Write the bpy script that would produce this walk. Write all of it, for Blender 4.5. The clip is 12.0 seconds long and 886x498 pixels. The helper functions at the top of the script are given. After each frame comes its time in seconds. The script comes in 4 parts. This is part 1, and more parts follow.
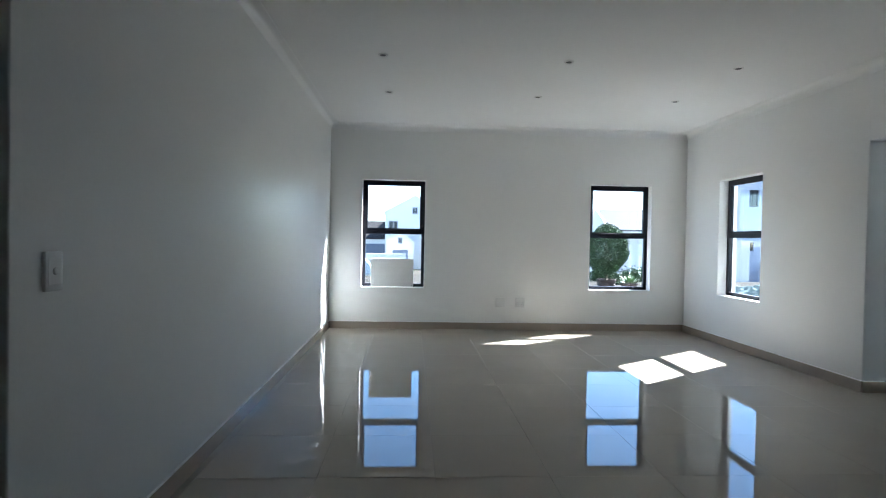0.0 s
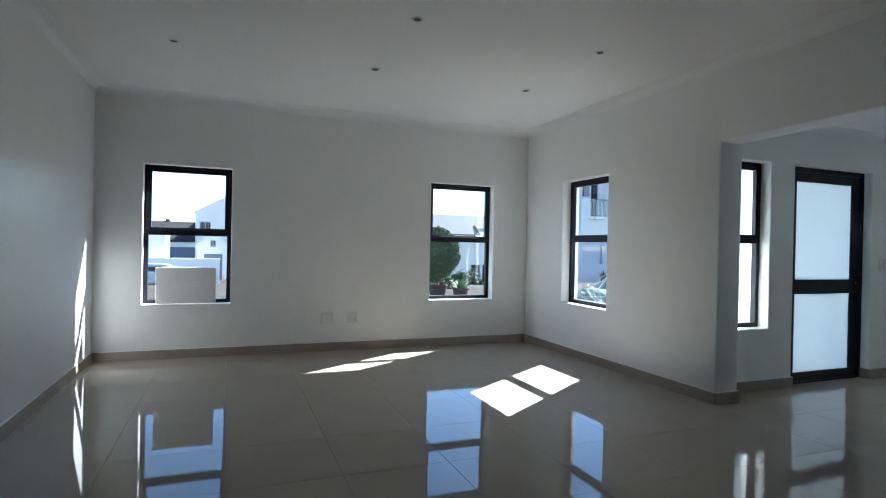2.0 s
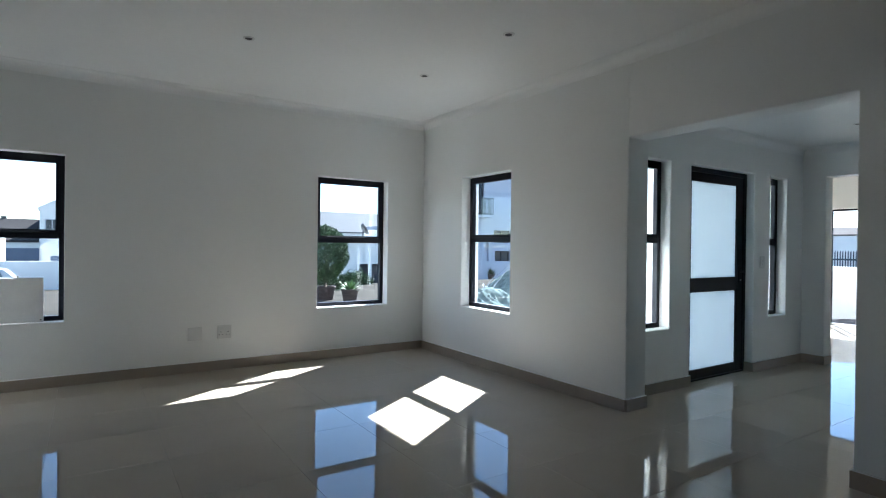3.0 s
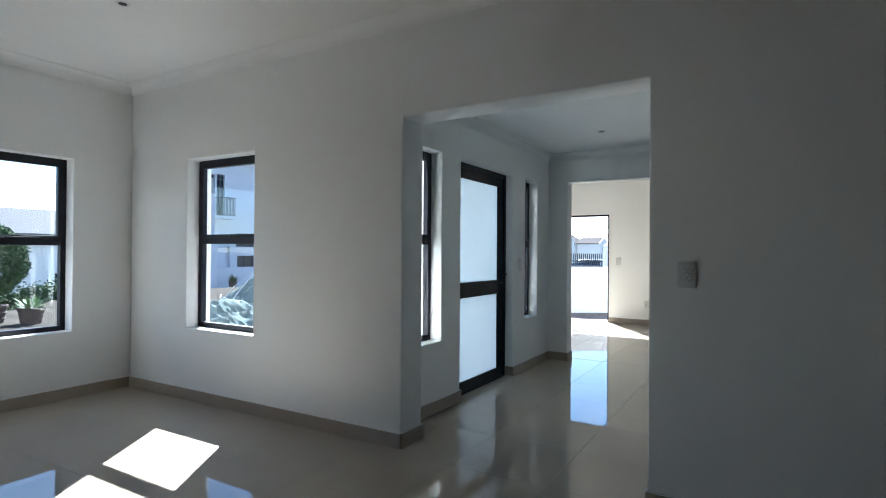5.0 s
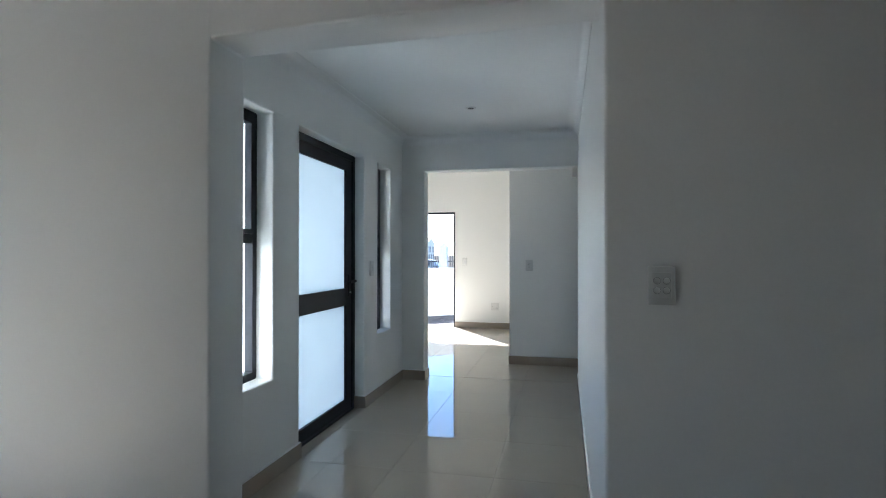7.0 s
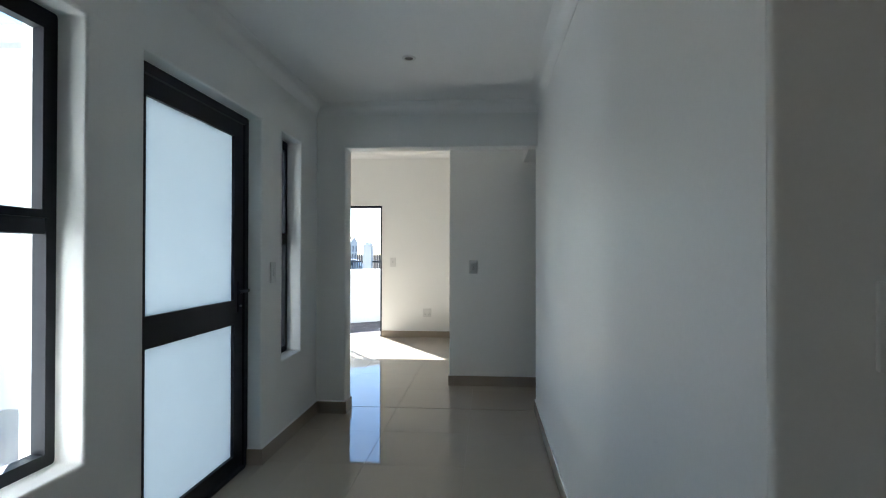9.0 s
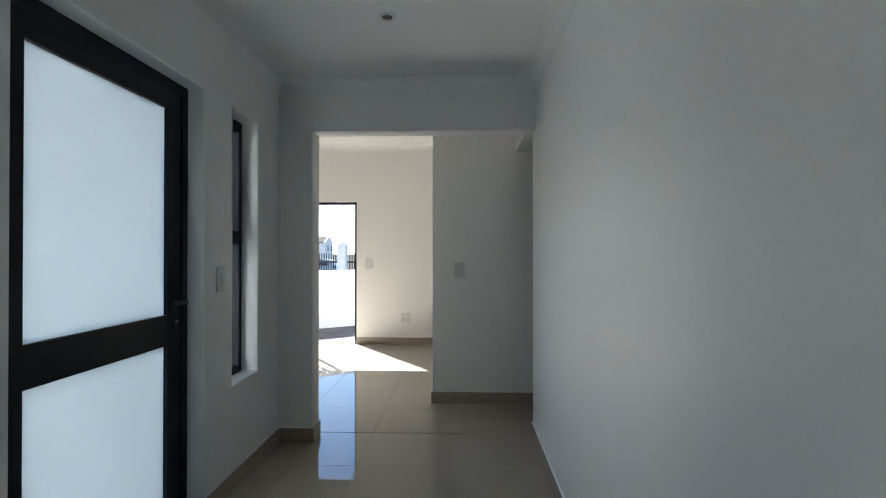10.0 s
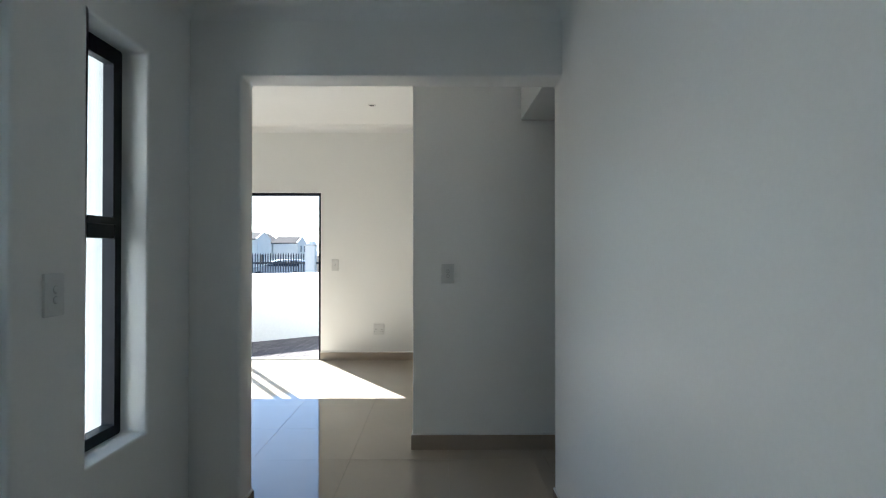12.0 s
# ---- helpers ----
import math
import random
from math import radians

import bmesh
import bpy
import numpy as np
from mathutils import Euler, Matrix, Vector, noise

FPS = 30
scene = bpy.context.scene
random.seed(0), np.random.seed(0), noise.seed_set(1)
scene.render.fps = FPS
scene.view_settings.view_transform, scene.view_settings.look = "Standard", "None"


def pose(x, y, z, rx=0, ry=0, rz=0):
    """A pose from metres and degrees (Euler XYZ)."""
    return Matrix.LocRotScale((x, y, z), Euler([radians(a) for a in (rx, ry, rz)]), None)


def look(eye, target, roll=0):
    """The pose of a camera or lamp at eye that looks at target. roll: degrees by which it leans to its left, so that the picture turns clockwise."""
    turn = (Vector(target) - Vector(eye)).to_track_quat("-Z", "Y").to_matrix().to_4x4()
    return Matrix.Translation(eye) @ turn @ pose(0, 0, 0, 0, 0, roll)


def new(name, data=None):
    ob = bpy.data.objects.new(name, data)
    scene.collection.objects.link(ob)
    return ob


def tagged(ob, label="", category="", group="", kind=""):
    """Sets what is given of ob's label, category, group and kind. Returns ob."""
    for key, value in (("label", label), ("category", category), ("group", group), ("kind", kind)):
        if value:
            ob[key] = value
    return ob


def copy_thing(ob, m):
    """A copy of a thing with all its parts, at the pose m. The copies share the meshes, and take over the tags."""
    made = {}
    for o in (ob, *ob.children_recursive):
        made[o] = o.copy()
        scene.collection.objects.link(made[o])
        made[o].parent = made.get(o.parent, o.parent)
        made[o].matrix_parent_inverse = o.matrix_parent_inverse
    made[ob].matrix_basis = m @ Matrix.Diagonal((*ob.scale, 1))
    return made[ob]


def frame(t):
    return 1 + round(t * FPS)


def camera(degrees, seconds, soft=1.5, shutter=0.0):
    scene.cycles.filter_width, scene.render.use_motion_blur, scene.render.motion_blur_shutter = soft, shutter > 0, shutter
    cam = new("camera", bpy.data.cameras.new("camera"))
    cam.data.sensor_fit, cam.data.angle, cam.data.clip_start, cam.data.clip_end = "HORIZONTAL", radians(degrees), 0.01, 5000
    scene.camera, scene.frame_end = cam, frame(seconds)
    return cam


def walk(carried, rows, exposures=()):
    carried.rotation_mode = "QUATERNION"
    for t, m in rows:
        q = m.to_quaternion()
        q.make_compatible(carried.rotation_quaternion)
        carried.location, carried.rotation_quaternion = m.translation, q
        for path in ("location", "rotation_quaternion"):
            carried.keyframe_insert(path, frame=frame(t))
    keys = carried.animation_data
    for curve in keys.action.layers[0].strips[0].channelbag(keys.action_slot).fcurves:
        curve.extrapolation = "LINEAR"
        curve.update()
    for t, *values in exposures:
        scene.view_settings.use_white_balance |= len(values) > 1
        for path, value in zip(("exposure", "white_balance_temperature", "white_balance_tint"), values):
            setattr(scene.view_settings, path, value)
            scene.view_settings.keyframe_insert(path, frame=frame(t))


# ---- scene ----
cam = camera(78.4, 12.0, soft=1.05)
PATH = [
    (0, (0.745, 0.26, 1.242), (0.859, 2.256, 1.208), 1.1),
    (0.5, (0.765, 0.561, 1.25), (0.961, 2.552, 1.215), 1.1),
    (1, (0.83, 0.849, 1.227), (1.168, 2.821, 1.204), 1.2),
    (1.5, (0.828, 1.13, 1.248), (1.36, 3.058, 1.229), 1.1),
    (2, (0.904, 1.38, 1.248), (1.635, 3.242, 1.239), 1.2),
    (2.5, (1.001, 1.66, 1.249), (1.919, 3.438, 1.244), 0.9),
    (3, (1.083, 1.929, 1.285), (2.18, 3.601, 1.274), 0.7),
    (3.5, (1.198, 2.118, 1.275), (2.49, 3.644, 1.272), 0.7),
    (5.5, (1.943, 2.848, 1.268), (3.749, 3.708, 1.284), 0.3),
    (6, (2.176, 3.023, 1.262), (4.043, 3.738, 1.28), 0.2),
    (6.5, (2.409, 3.194, 1.268), (4.327, 3.761, 1.286), 0.1),
    (7, (2.687, 3.292, 1.276), (4.639, 3.727, 1.294), 0.0),
    (9, (3.765, 3.560, 1.273), (5.759, 3.718, 1.290), 0.1),
    (9.5, (4.049, 3.645, 1.282), (6.045, 3.758, 1.298), 0.0),
    (10, (4.348, 3.658, 1.285), (6.346, 3.728, 1.300), 0.0),
    (10.5, (4.628, 3.700, 1.291), (6.628, 3.737, 1.305), -0.0),
    (11, (4.921, 3.752, 1.291), (6.920, 3.755, 1.305), 0.0),
    (11.5, (5.218, 3.732, 1.279), (7.218, 3.713, 1.296), 0.0),
    (12, (5.464, 3.750, 1.276), (7.463, 3.730, 1.293), 0.0),
]
walk(cam, [(t, look(eye, target, roll)) for t, eye, target, roll in PATH], exposures=[(0, 3.5, 5420, 8.5), (1, 3.24, 5420, 8), (2.5, 2.9, 5430, 7.5), (5.5, 3.0, 5500, 9.5), (7, 3.23, 5450, 10), (9, 2.82, 5700, 8.5), (10.5, 2.73, 5950, 10.5), (12, 2.72, 5740, 8)])

# ---- daylight ----
TO_SUN = Vector((0.975, 0.64, 1.0)).normalized()
world = bpy.data.worlds.new("world")
scene.world = world
world.use_nodes = True
wn, wl = world.node_tree.nodes, world.node_tree.links
wn.clear()
sky = wn.new("ShaderNodeTexSky")
sky.sky_type = "NISHITA"
sky.sun_disc = False
sky.sun_elevation = math.asin(TO_SUN.z)
sky.sun_rotation = math.atan2(TO_SUN.x, TO_SUN.y)
sky.air_density, sky.dust_density, sky.ozone_density = 1.0, 0.08, 1.5
bg = wn.new("ShaderNodeBackground")
bg.inputs["Strength"].default_value = 0.058
wo = wn.new("ShaderNodeOutputWorld")
wl.new(sky.outputs["Color"], bg.inputs["Color"])
wl.new(bg.outputs["Background"], wo.inputs["Surface"])
sun_data = bpy.data.lights.new("sun", "SUN")
sun_data.energy, sun_data.angle, sun_data.color = 5.0, radians(0.53), (1.0, 0.96, 0.89)
sun = new("sun", sun_data)
sun.matrix_basis = look(TO_SUN * 60, (0, 0, 0))


# ---- materials ----
def material(name, colour, rough=0.5, metal=0.0, grain=0.0, grain_scale=40.0, stain=0.0, stain_scale=1.5, bump=0.0, bump_scale=60.0, spec=0.5,
             per_piece=0.0, rough_var=0.0):
    """A surface with variation at two scales, fine relief and, if asked, a shift of tone from piece to piece."""
    m = bpy.data.materials.new(name)
    m.use_nodes = True
    n, l = m.node_tree.nodes, m.node_tree.links
    b = n["Principled BSDF"]
    b.inputs["Roughness"].default_value, b.inputs["Metallic"].default_value = rough, metal
    b.inputs["Specular IOR Level"].default_value = spec
    b.inputs["Base Color"].default_value = (*colour, 1)
    at = n.new("ShaderNodeNewGeometry").outputs["Position"]

    def noise_of(scale, detail=4.0):
        t = n.new("ShaderNodeTexNoise")
        t.inputs["Scale"].default_value, t.inputs["Detail"].default_value = scale, detail
        l.new(at, t.inputs["Vector"])
        return t.outputs["Fac"]

    def spread(fac, amount):
        r = n.new("ShaderNodeMapRange")
        r.inputs["From Min"].default_value, r.inputs["From Max"].default_value = 0.25, 0.75
        r.inputs["To Min"].default_value, r.inputs["To Max"].default_value = 1 - amount, 1 + amount
        l.new(fac, r.inputs["Value"])
        return r.outputs["Result"]

    def times(a, c):
        p = n.new("ShaderNodeMath")
        p.operation = "MULTIPLY"
        l.new(a, p.inputs[0])
        l.new(c, p.inputs[1])
        return p.outputs[0]

    factor = None
    for amount, scale in ((grain, grain_scale), (stain, stain_scale)):
        if amount:
            f = spread(noise_of(scale), amount)
            factor = f if factor is None else times(factor, f)
    if per_piece:
        r = n.new("ShaderNodeMapRange")
        r.inputs["To Min"].default_value, r.inputs["To Max"].default_value = 1 - per_piece, 1 + per_piece
        l.new(n.new("ShaderNodeObjectInfo").outputs["Random"], r.inputs["Value"])
        factor = r.outputs["Result"] if factor is None else times(factor, r.outputs["Result"])
    if factor is not None:
        v = n.new("ShaderNodeVectorMath")
        v.operation = "SCALE"
        v.inputs[0].default_value = colour
        l.new(factor, v.inputs["Scale"])
        l.new(v.outputs[0], b.inputs["Base Color"])
    if rough_var:
        r = n.new("ShaderNodeMapRange")
        r.inputs["To Min"].default_value, r.inputs["To Max"].default_value = max(0.0, rough - rough_var), rough + rough_var
        l.new(noise_of(3.0), r.inputs["Value"])
        l.new(r.outputs["Result"], b.inputs["Roughness"])
    if bump:
        h = n.new("ShaderNodeBump")
        h.inputs["Strength"].default_value, h.inputs["Distance"].default_value = bump, 0.004
        l.new(noise_of(bump_scale, 5.0), h.inputs["Height"])
        l.new(h.outputs["Normal"], b.inputs["Normal"])
    return m


def pane_material(name, tint, gloss):
    """Clear thin glass: straight through, with a mirror gloss by Fresnel."""
    m = bpy.data.materials.new(name)
    m.use_nodes = True
    n, l = m.node_tree.nodes, m.node_tree.links
    n.clear()
    out, mix = n.new("ShaderNodeOutputMaterial"), n.new("ShaderNodeMixShader")
    clear, shine, fres = n.new("ShaderNodeBsdfTransparent"), n.new("ShaderNodeBsdfGlossy"), n.new("ShaderNodeLayerWeight")
    clear.inputs["Color"].default_value = (*tint, 1)
    shine.inputs["Roughness"].default_value = gloss
    power, ramp = n.new("ShaderNodeMath"), n.new("ShaderNodeMapRange")
    power.operation = "POWER"
    power.inputs[1].default_value = 4.0
    ramp.inputs["To Min"].default_value, ramp.inputs["To Max"].default_value = 0.045, 0.7
    l.new(fres.outputs["Facing"], power.inputs[0])
    l.new(power.outputs[0], ramp.inputs["Value"])
    l.new(ramp.outputs["Result"], mix.inputs["Fac"])
    l.new(clear.outputs[0], mix.inputs[1])
    l.new(shine.outputs[0], mix.inputs[2])
    l.new(mix.outputs[0], out.inputs["Surface"])
    return m


def frosted_material(name, tint):
    """Sandblasted glass: spreads the light that falls on its far side."""
    m = bpy.data.materials.new(name)
    m.use_nodes = True
    n, l = m.node_tree.nodes, m.node_tree.links
    n.clear()
    out, mix = n.new("ShaderNodeOutputMaterial"), n.new("ShaderNodeMixShader")
    through_it, shine = n.new("ShaderNodeBsdfTranslucent"), n.new("ShaderNodeBsdfGlossy")
    tex, ramp = n.new("ShaderNodeTexNoise"), n.new("ShaderNodeMapRange")
    tex.inputs["Scale"].default_value = 2.0
    l.new(n.new("ShaderNodeNewGeometry").outputs["Position"], tex.inputs["Vector"])
    ramp.inputs["To Min"].default_value, ramp.inputs["To Max"].default_value = 0.94, 1.04
    l.new(tex.outputs["Fac"], ramp.inputs["Value"])
    v = n.new("ShaderNodeVectorMath")
    v.operation = "SCALE"
    v.inputs[0].default_value = tint
    l.new(ramp.outputs["Result"], v.inputs["Scale"])
    l.new(v.outputs[0], through_it.inputs["Color"])
    shine.inputs["Roughness"].default_value = 0.25
    mix.inputs["Fac"].default_value = 0.05
    l.new(through_it.outputs[0], mix.inputs[1])
    l.new(shine.outputs[0], mix.inputs[2])
    l.new(mix.outputs[0], out.inputs["Surface"])
    return m


PLASTER = material("wall_paint", (0.885, 0.885, 0.86), 0.43, grain=0.012, grain_scale=90, stain=0.02, stain_scale=0.9, bump=0.10, bump_scale=45, spec=0.5)
CEILING = material("ceiling_paint", (0.89, 0.89, 0.875), 0.7, grain=0.01, stain=0.015, bump=0.08, bump_scale=30)
TILE = material("polished_porcelain", (0.41, 0.36, 0.29), 0.03, grain=0.03, grain_scale=120, stain=0.03, stain_scale=2.5, spec=0.27, per_piece=0.015, rough_var=0.012)
GROUT = material("grout", (0.43, 0.38, 0.305), 0.7, grain=0.1, grain_scale=150)
SKIRT = material("skirting_tile", (0.36, 0.305, 0.245), 0.2, grain=0.03, grain_scale=90, stain=0.04, stain_scale=4)
BEAD = material("white_bead", (0.78, 0.78, 0.75), 0.5)
ALU = material("charcoal_aluminium", (0.008, 0.009, 0.016), 0.45, metal=0.0, grain=0.05, grain_scale=200, spec=0.3)
GLASS = pane_material("window_glass", (0.95, 0.97, 0.97), 0.0)
FROST = frosted_material("frosted_glass", (0.53, 0.57, 0.58))
PLASTIC = material("white_plastic", (0.74, 0.74, 0.72), 0.35, grain=0.01)
DARK = material("dark_recess", (0.03, 0.03, 0.032), 0.5)
SEAM = material("plastic_seam", (0.36, 0.36, 0.35), 0.5)
STEEL = material("brushed_steel", (0.55, 0.55, 0.55), 0.3, metal=1.0)
BOARD = material("painted_board", (0.80, 0.80, 0.78), 0.55, grain=0.02, stain=0.04, stain_scale=6)
RENDER_WHITE = material("white_render", (0.72, 0.70, 0.66), 0.9, spec=0.1, grain=0.03, grain_scale=30, stain=0.05, stain_scale=0.6, bump=0.3, bump_scale=30)
# dimmed and blued: the facade's shade and the pane's veil are in this colour
RENDER_SHADED = material("shade_tinted_render", (0.49, 0.50, 0.55), 0.9, spec=0.1, grain=0.03, grain_scale=30, stain=0.06, stain_scale=0.5, bump=0.3, bump_scale=30)
CONCRETE = material("pale_screed", (0.42, 0.40, 0.37), 0.85, spec=0.2, grain=0.06, grain_scale=40, stain=0.08, stain_scale=1.2, bump=0.2, bump_scale=50)
RENDER_GREY = material("grey_render", (0.36, 0.38, 0.41), 0.85, grain=0.03, stain=0.05)
ROOF = material("roof_tiles", (0.042, 0.037, 0.036), 0.9, spec=0.08, grain=0.2, grain_scale=5, stain=0.15, stain_scale=0.7, bump=0.5, bump_scale=8)
PAVER = material("clay_paver", (0.13, 0.115, 0.11), 0.9, spec=0.08, grain=0.12, grain_scale=60, stain=0.1, stain_scale=1.5, per_piece=0.15)
SAND = material("sandy_ground", (0.055, 0.049, 0.042), 1.0, spec=0.02, grain=0.3, grain_scale=8, stain=0.35, stain_scale=0.8, bump=0.3, bump_scale=12)
# roof lightened in its colour to stand for distance haze
HAZY_ROOF = material("hazed_roof", (0.10, 0.10, 0.106), 0.8, spec=0.1, grain=0.05, grain_scale=4, stain=0.08, stain_scale=0.5)
DARKGLASS = material("dark_glazing", (0.025, 0.035, 0.05), 0.12, stain=0.1, spec=0.35)
BLUE_DOOR = material("blue_grey_door", (0.11, 0.14, 0.20), 0.5, grain=0.04, stain=0.05)
LEAF = material("leaves", (0.035, 0.068, 0.02), 0.7, spec=0.2, grain=0.35, grain_scale=14, stain=0.3, stain_scale=3)
AGAVE = material("succulent_leaf", (0.10, 0.17, 0.055), 0.5, grain=0.2, grain_scale=20, stain=0.2, stain_scale=5)
BARK = material("bark", (0.16, 0.12, 0.09), 0.9, grain=0.3, grain_scale=30, bump=0.6, bump_scale=40)
POT = material("terracotta", (0.05, 0.029, 0.022), 0.75, grain=0.1, stain=0.15, stain_scale=6)
CARPAINT = material("silver_car_paint", (0.38, 0.39, 0.41), 0.25, metal=0.3, grain=0.02)
RUBBER = material("tyre_rubber", (0.025, 0.025, 0.025), 0.8, grain=0.1)
TARP = material("green_shade_net", (0.125, 0.16, 0.157), 0.9, spec=0.03, grain=0.15, grain_scale=25, stain=0.2, stain_scale=3, bump=0.4, bump_scale=30)
JOINT = material("sand_joint", (0.33, 0.31, 0.28), 0.95, grain=0.2, grain_scale=40)
FENCE = material("galvanised_palisade", (0.06, 0.063, 0.075), 0.55, metal=0.2, grain=0.1)


# ---- builders ----
def part(name, bm, mat, parent=None, label=""):
    """Link a bmesh as one mesh object under a thing or a part."""
    me = bpy.data.meshes.new(name)
    bm.to_mesh(me)
    bm.free()
    me.materials.append(mat)
    ob = new(name, me)
    ob.parent = parent
    return tagged(ob, label) if label else ob


def thing(name, m, label, category, group="", kind=""):
    ob = new(name)
    ob.matrix_basis = m
    return tagged(ob, label, category, group, kind)


def box(bm, x0, x1, y0, y1, z0, z1):
    v = [bm.verts.new((x, y, z)) for x in (x0, x1) for y in (y0, y1) for z in (z0, z1)]
    for f in ((0, 1, 3, 2), (4, 6, 7, 5), (0, 4, 5, 1), (2, 3, 7, 6), (0, 2, 6, 4), (1, 5, 7, 3)):
        bm.faces.new([v[i] for i in f])
    return bm


def boxes(*sizes, bevel=0.0, segments=1):
    bm = bmesh.new()
    for s in sizes:
        box(bm, *s)
    if bevel:
        bmesh.ops.bevel(bm, geom=list(bm.edges), offset=bevel, segments=segments, affect="EDGES", profile=0.5)
    return bm


def smooth(ob, angle=40):
    for p in ob.data.polygons:
        p.use_smooth = True
    ob.data.set_sharp_from_angle(angle=radians(angle))
    return ob


def tube(bm, points, radius, sides=8, taper=1.0):
    """A round bar along points, thinning to taper times its radius."""
    rings = []
    for i, p in enumerate(points):
        a, b = Vector(points[max(0, i - 1)]), Vector(points[min(len(points) - 1, i + 1)])
        q = (b - a).to_track_quat("Z", "Y")
        r = radius * (1 + (taper - 1) * i / max(1, len(points) - 1))
        rings.append([bm.verts.new(Vector(p) + q @ Vector((r * math.cos(k * math.tau / sides), r * math.sin(k * math.tau / sides), 0))) for k in range(sides)])
    for r0, r1 in zip(rings, rings[1:]):
        for k in range(sides):
            bm.faces.new((r0[k], r0[(k + 1) % sides], r1[(k + 1) % sides], r1[k]))
    bm.faces.new(rings[0][::-1])
    bm.faces.new(rings[-1])
    return bm


def lathe(bm, profile, sides=24, centre=(0, 0, 0)):
    rings = []
    for r, z in profile:
        rings.append([bm.verts.new((centre[0] + r * math.cos(k * math.tau / sides), centre[1] + r * math.sin(k * math.tau / sides), centre[2] + z)) for k in range(sides)])
    for r0, r1 in zip(rings, rings[1:]):
        for k in range(sides):
            bm.faces.new((r0[k], r0[(k + 1) % sides], r1[(k + 1) % sides], r1[k]))
    bm.faces.new(rings[0][::-1])
    bm.faces.new(rings[-1])
    return bm


def wall(name, axis, a0, a1, z0, z1, c0, c1, holes=(), mat=None, round_edges=0.007, label="", bend=None):
    """A wall along axis x or y from a0 to a1, c0 to c1 thick, with openings (from, to, bottom, top) through it."""
    cuts_a = sorted({a0, a1, *(v for h in holes for v in h[:2] if a0 < v < a1)})
    cuts_z = sorted({z0, z1, *(v for h in holes for v in h[2:] if z0 < v < z1)})
    na, nz = len(cuts_a) - 1, len(cuts_z) - 1

    def solid(i, k):
        if not (0 <= i < na and 0 <= k < nz):
            return False
        a, z = (cuts_a[i] + cuts_a[i + 1]) / 2, (cuts_z[k] + cuts_z[k + 1]) / 2
        return not any(h[0] < a < h[1] and h[2] < z < h[3] for h in holes)

    bm, made = bmesh.new(), {}

    def vert(i, k, c):
        key = (i, k, c)
        if key not in made:
            lean = bend(cuts_a[i]) if bend else 0.0
            p = (cuts_a[i], c + lean, cuts_z[k]) if axis == "x" else (c + lean, cuts_a[i], cuts_z[k])
            made[key] = bm.verts.new(p)
        return made[key]

    for i in range(na):
        for k in range(nz):
            if not solid(i, k):
                continue
            for c in (c0, c1):
                bm.faces.new([vert(i, k, c), vert(i + 1, k, c), vert(i + 1, k + 1, c), vert(i, k + 1, c)])
            for di, dk, p, q in ((-1, 0, (i, k), (i, k + 1)), (1, 0, (i + 1, k), (i + 1, k + 1)), (0, -1, (i, k), (i + 1, k)), (0, 1, (i, k + 1), (i + 1, k + 1))):
                if not solid(i + di, k + dk):
                    bm.faces.new([vert(*p, c0), vert(*q, c0), vert(*q, c1), vert(*p, c1)])
    bmesh.ops.recalc_face_normals(bm, faces=bm.faces)
    bmesh.ops.dissolve_limit(bm, angle_limit=0.01, verts=bm.verts, edges=bm.edges)
    if round_edges:
        sharp = [e for e in bm.edges if len(e.link_faces) == 2 and e.calc_face_angle(0) > 1.0]
        bmesh.ops.bevel(bm, geom=sharp, offset=round_edges, segments=3, affect="EDGES", profile=0.5)
    ob = part(name, bm, mat or PLASTER)
    smooth(ob, 50)
    return tagged(ob, label or "smooth white painted plaster wall", "wall", kind="structure")


def profile_run(name, path, profile, mat, label, closed=False):
    """A moulding: profile (out from the wall, up) swept along a mitred floor-plan path whose room lies to the left."""
    bm = bmesh.new()
    pts = [Vector((x, y)) for x, y in path]
    n = len(pts)
    rows = []
    for i, p in enumerate(pts):
        d0 = (p - pts[i - 1]).normalized() if (i or closed) else None
        d1 = (pts[(i + 1) % n] - p).normalized() if (i < n - 1 or closed) else None
        d0, d1 = d0 or d1, d1 or d0
        n0, n1 = Vector((-d0.y, d0.x)), Vector((-d1.y, d1.x))
        m = (n0 + n1) / (1 + n0.dot(n1))
        rows.append([bm.verts.new((p.x + m.x * o, p.y + m.y * o, z)) for o, z in profile])
    for i in range(n if closed else n - 1):
        r0, r1 = rows[i], rows[(i + 1) % n]
        for k in range(len(profile)):
            j = (k + 1) % len(profile)
            bm.faces.new((r0[k], r1[k], r1[j], r0[j]))
    if not closed:
        bm.faces.new(rows[0])
        bm.faces.new(rows[-1][::-1])
    bmesh.ops.recalc_face_normals(bm, faces=bm.faces)
    return tagged(smooth(part(name, bm, mat), 35), label, name.split("_")[0], kind="structure")


# ---- the plan ----
XW, XE, YN, YS = -0.385, 4.622, 7.788, -4.4      # living room
TH = 0.245                                       # wall thickness
ZC, ZH = 2.812, 2.46                              # ceilings: living room, hall
HN, HS = 4.91, 3.16                              # hall walls
X2, X3 = 8.023, 8.20                             # the second opening's wall
XB, XF = 9.018, 11.99                            # lobby return wall, far wall
YL = 7.85                                        # far room's window-side wall
BASE, TOP = -0.30, 3.0
W1, W2, W3 = (0.053, 0.917), (3.247, 4.125), (6.105, 6.95)
WZ, WZ3 = (0.574, 2.055), (0.61, 2.057)
DOOR = (5.815, 6.95, 2.085)
SL1, SL2, SLZ = (5.13, 5.502), (7.275, 7.652), (0.562, 2.083)
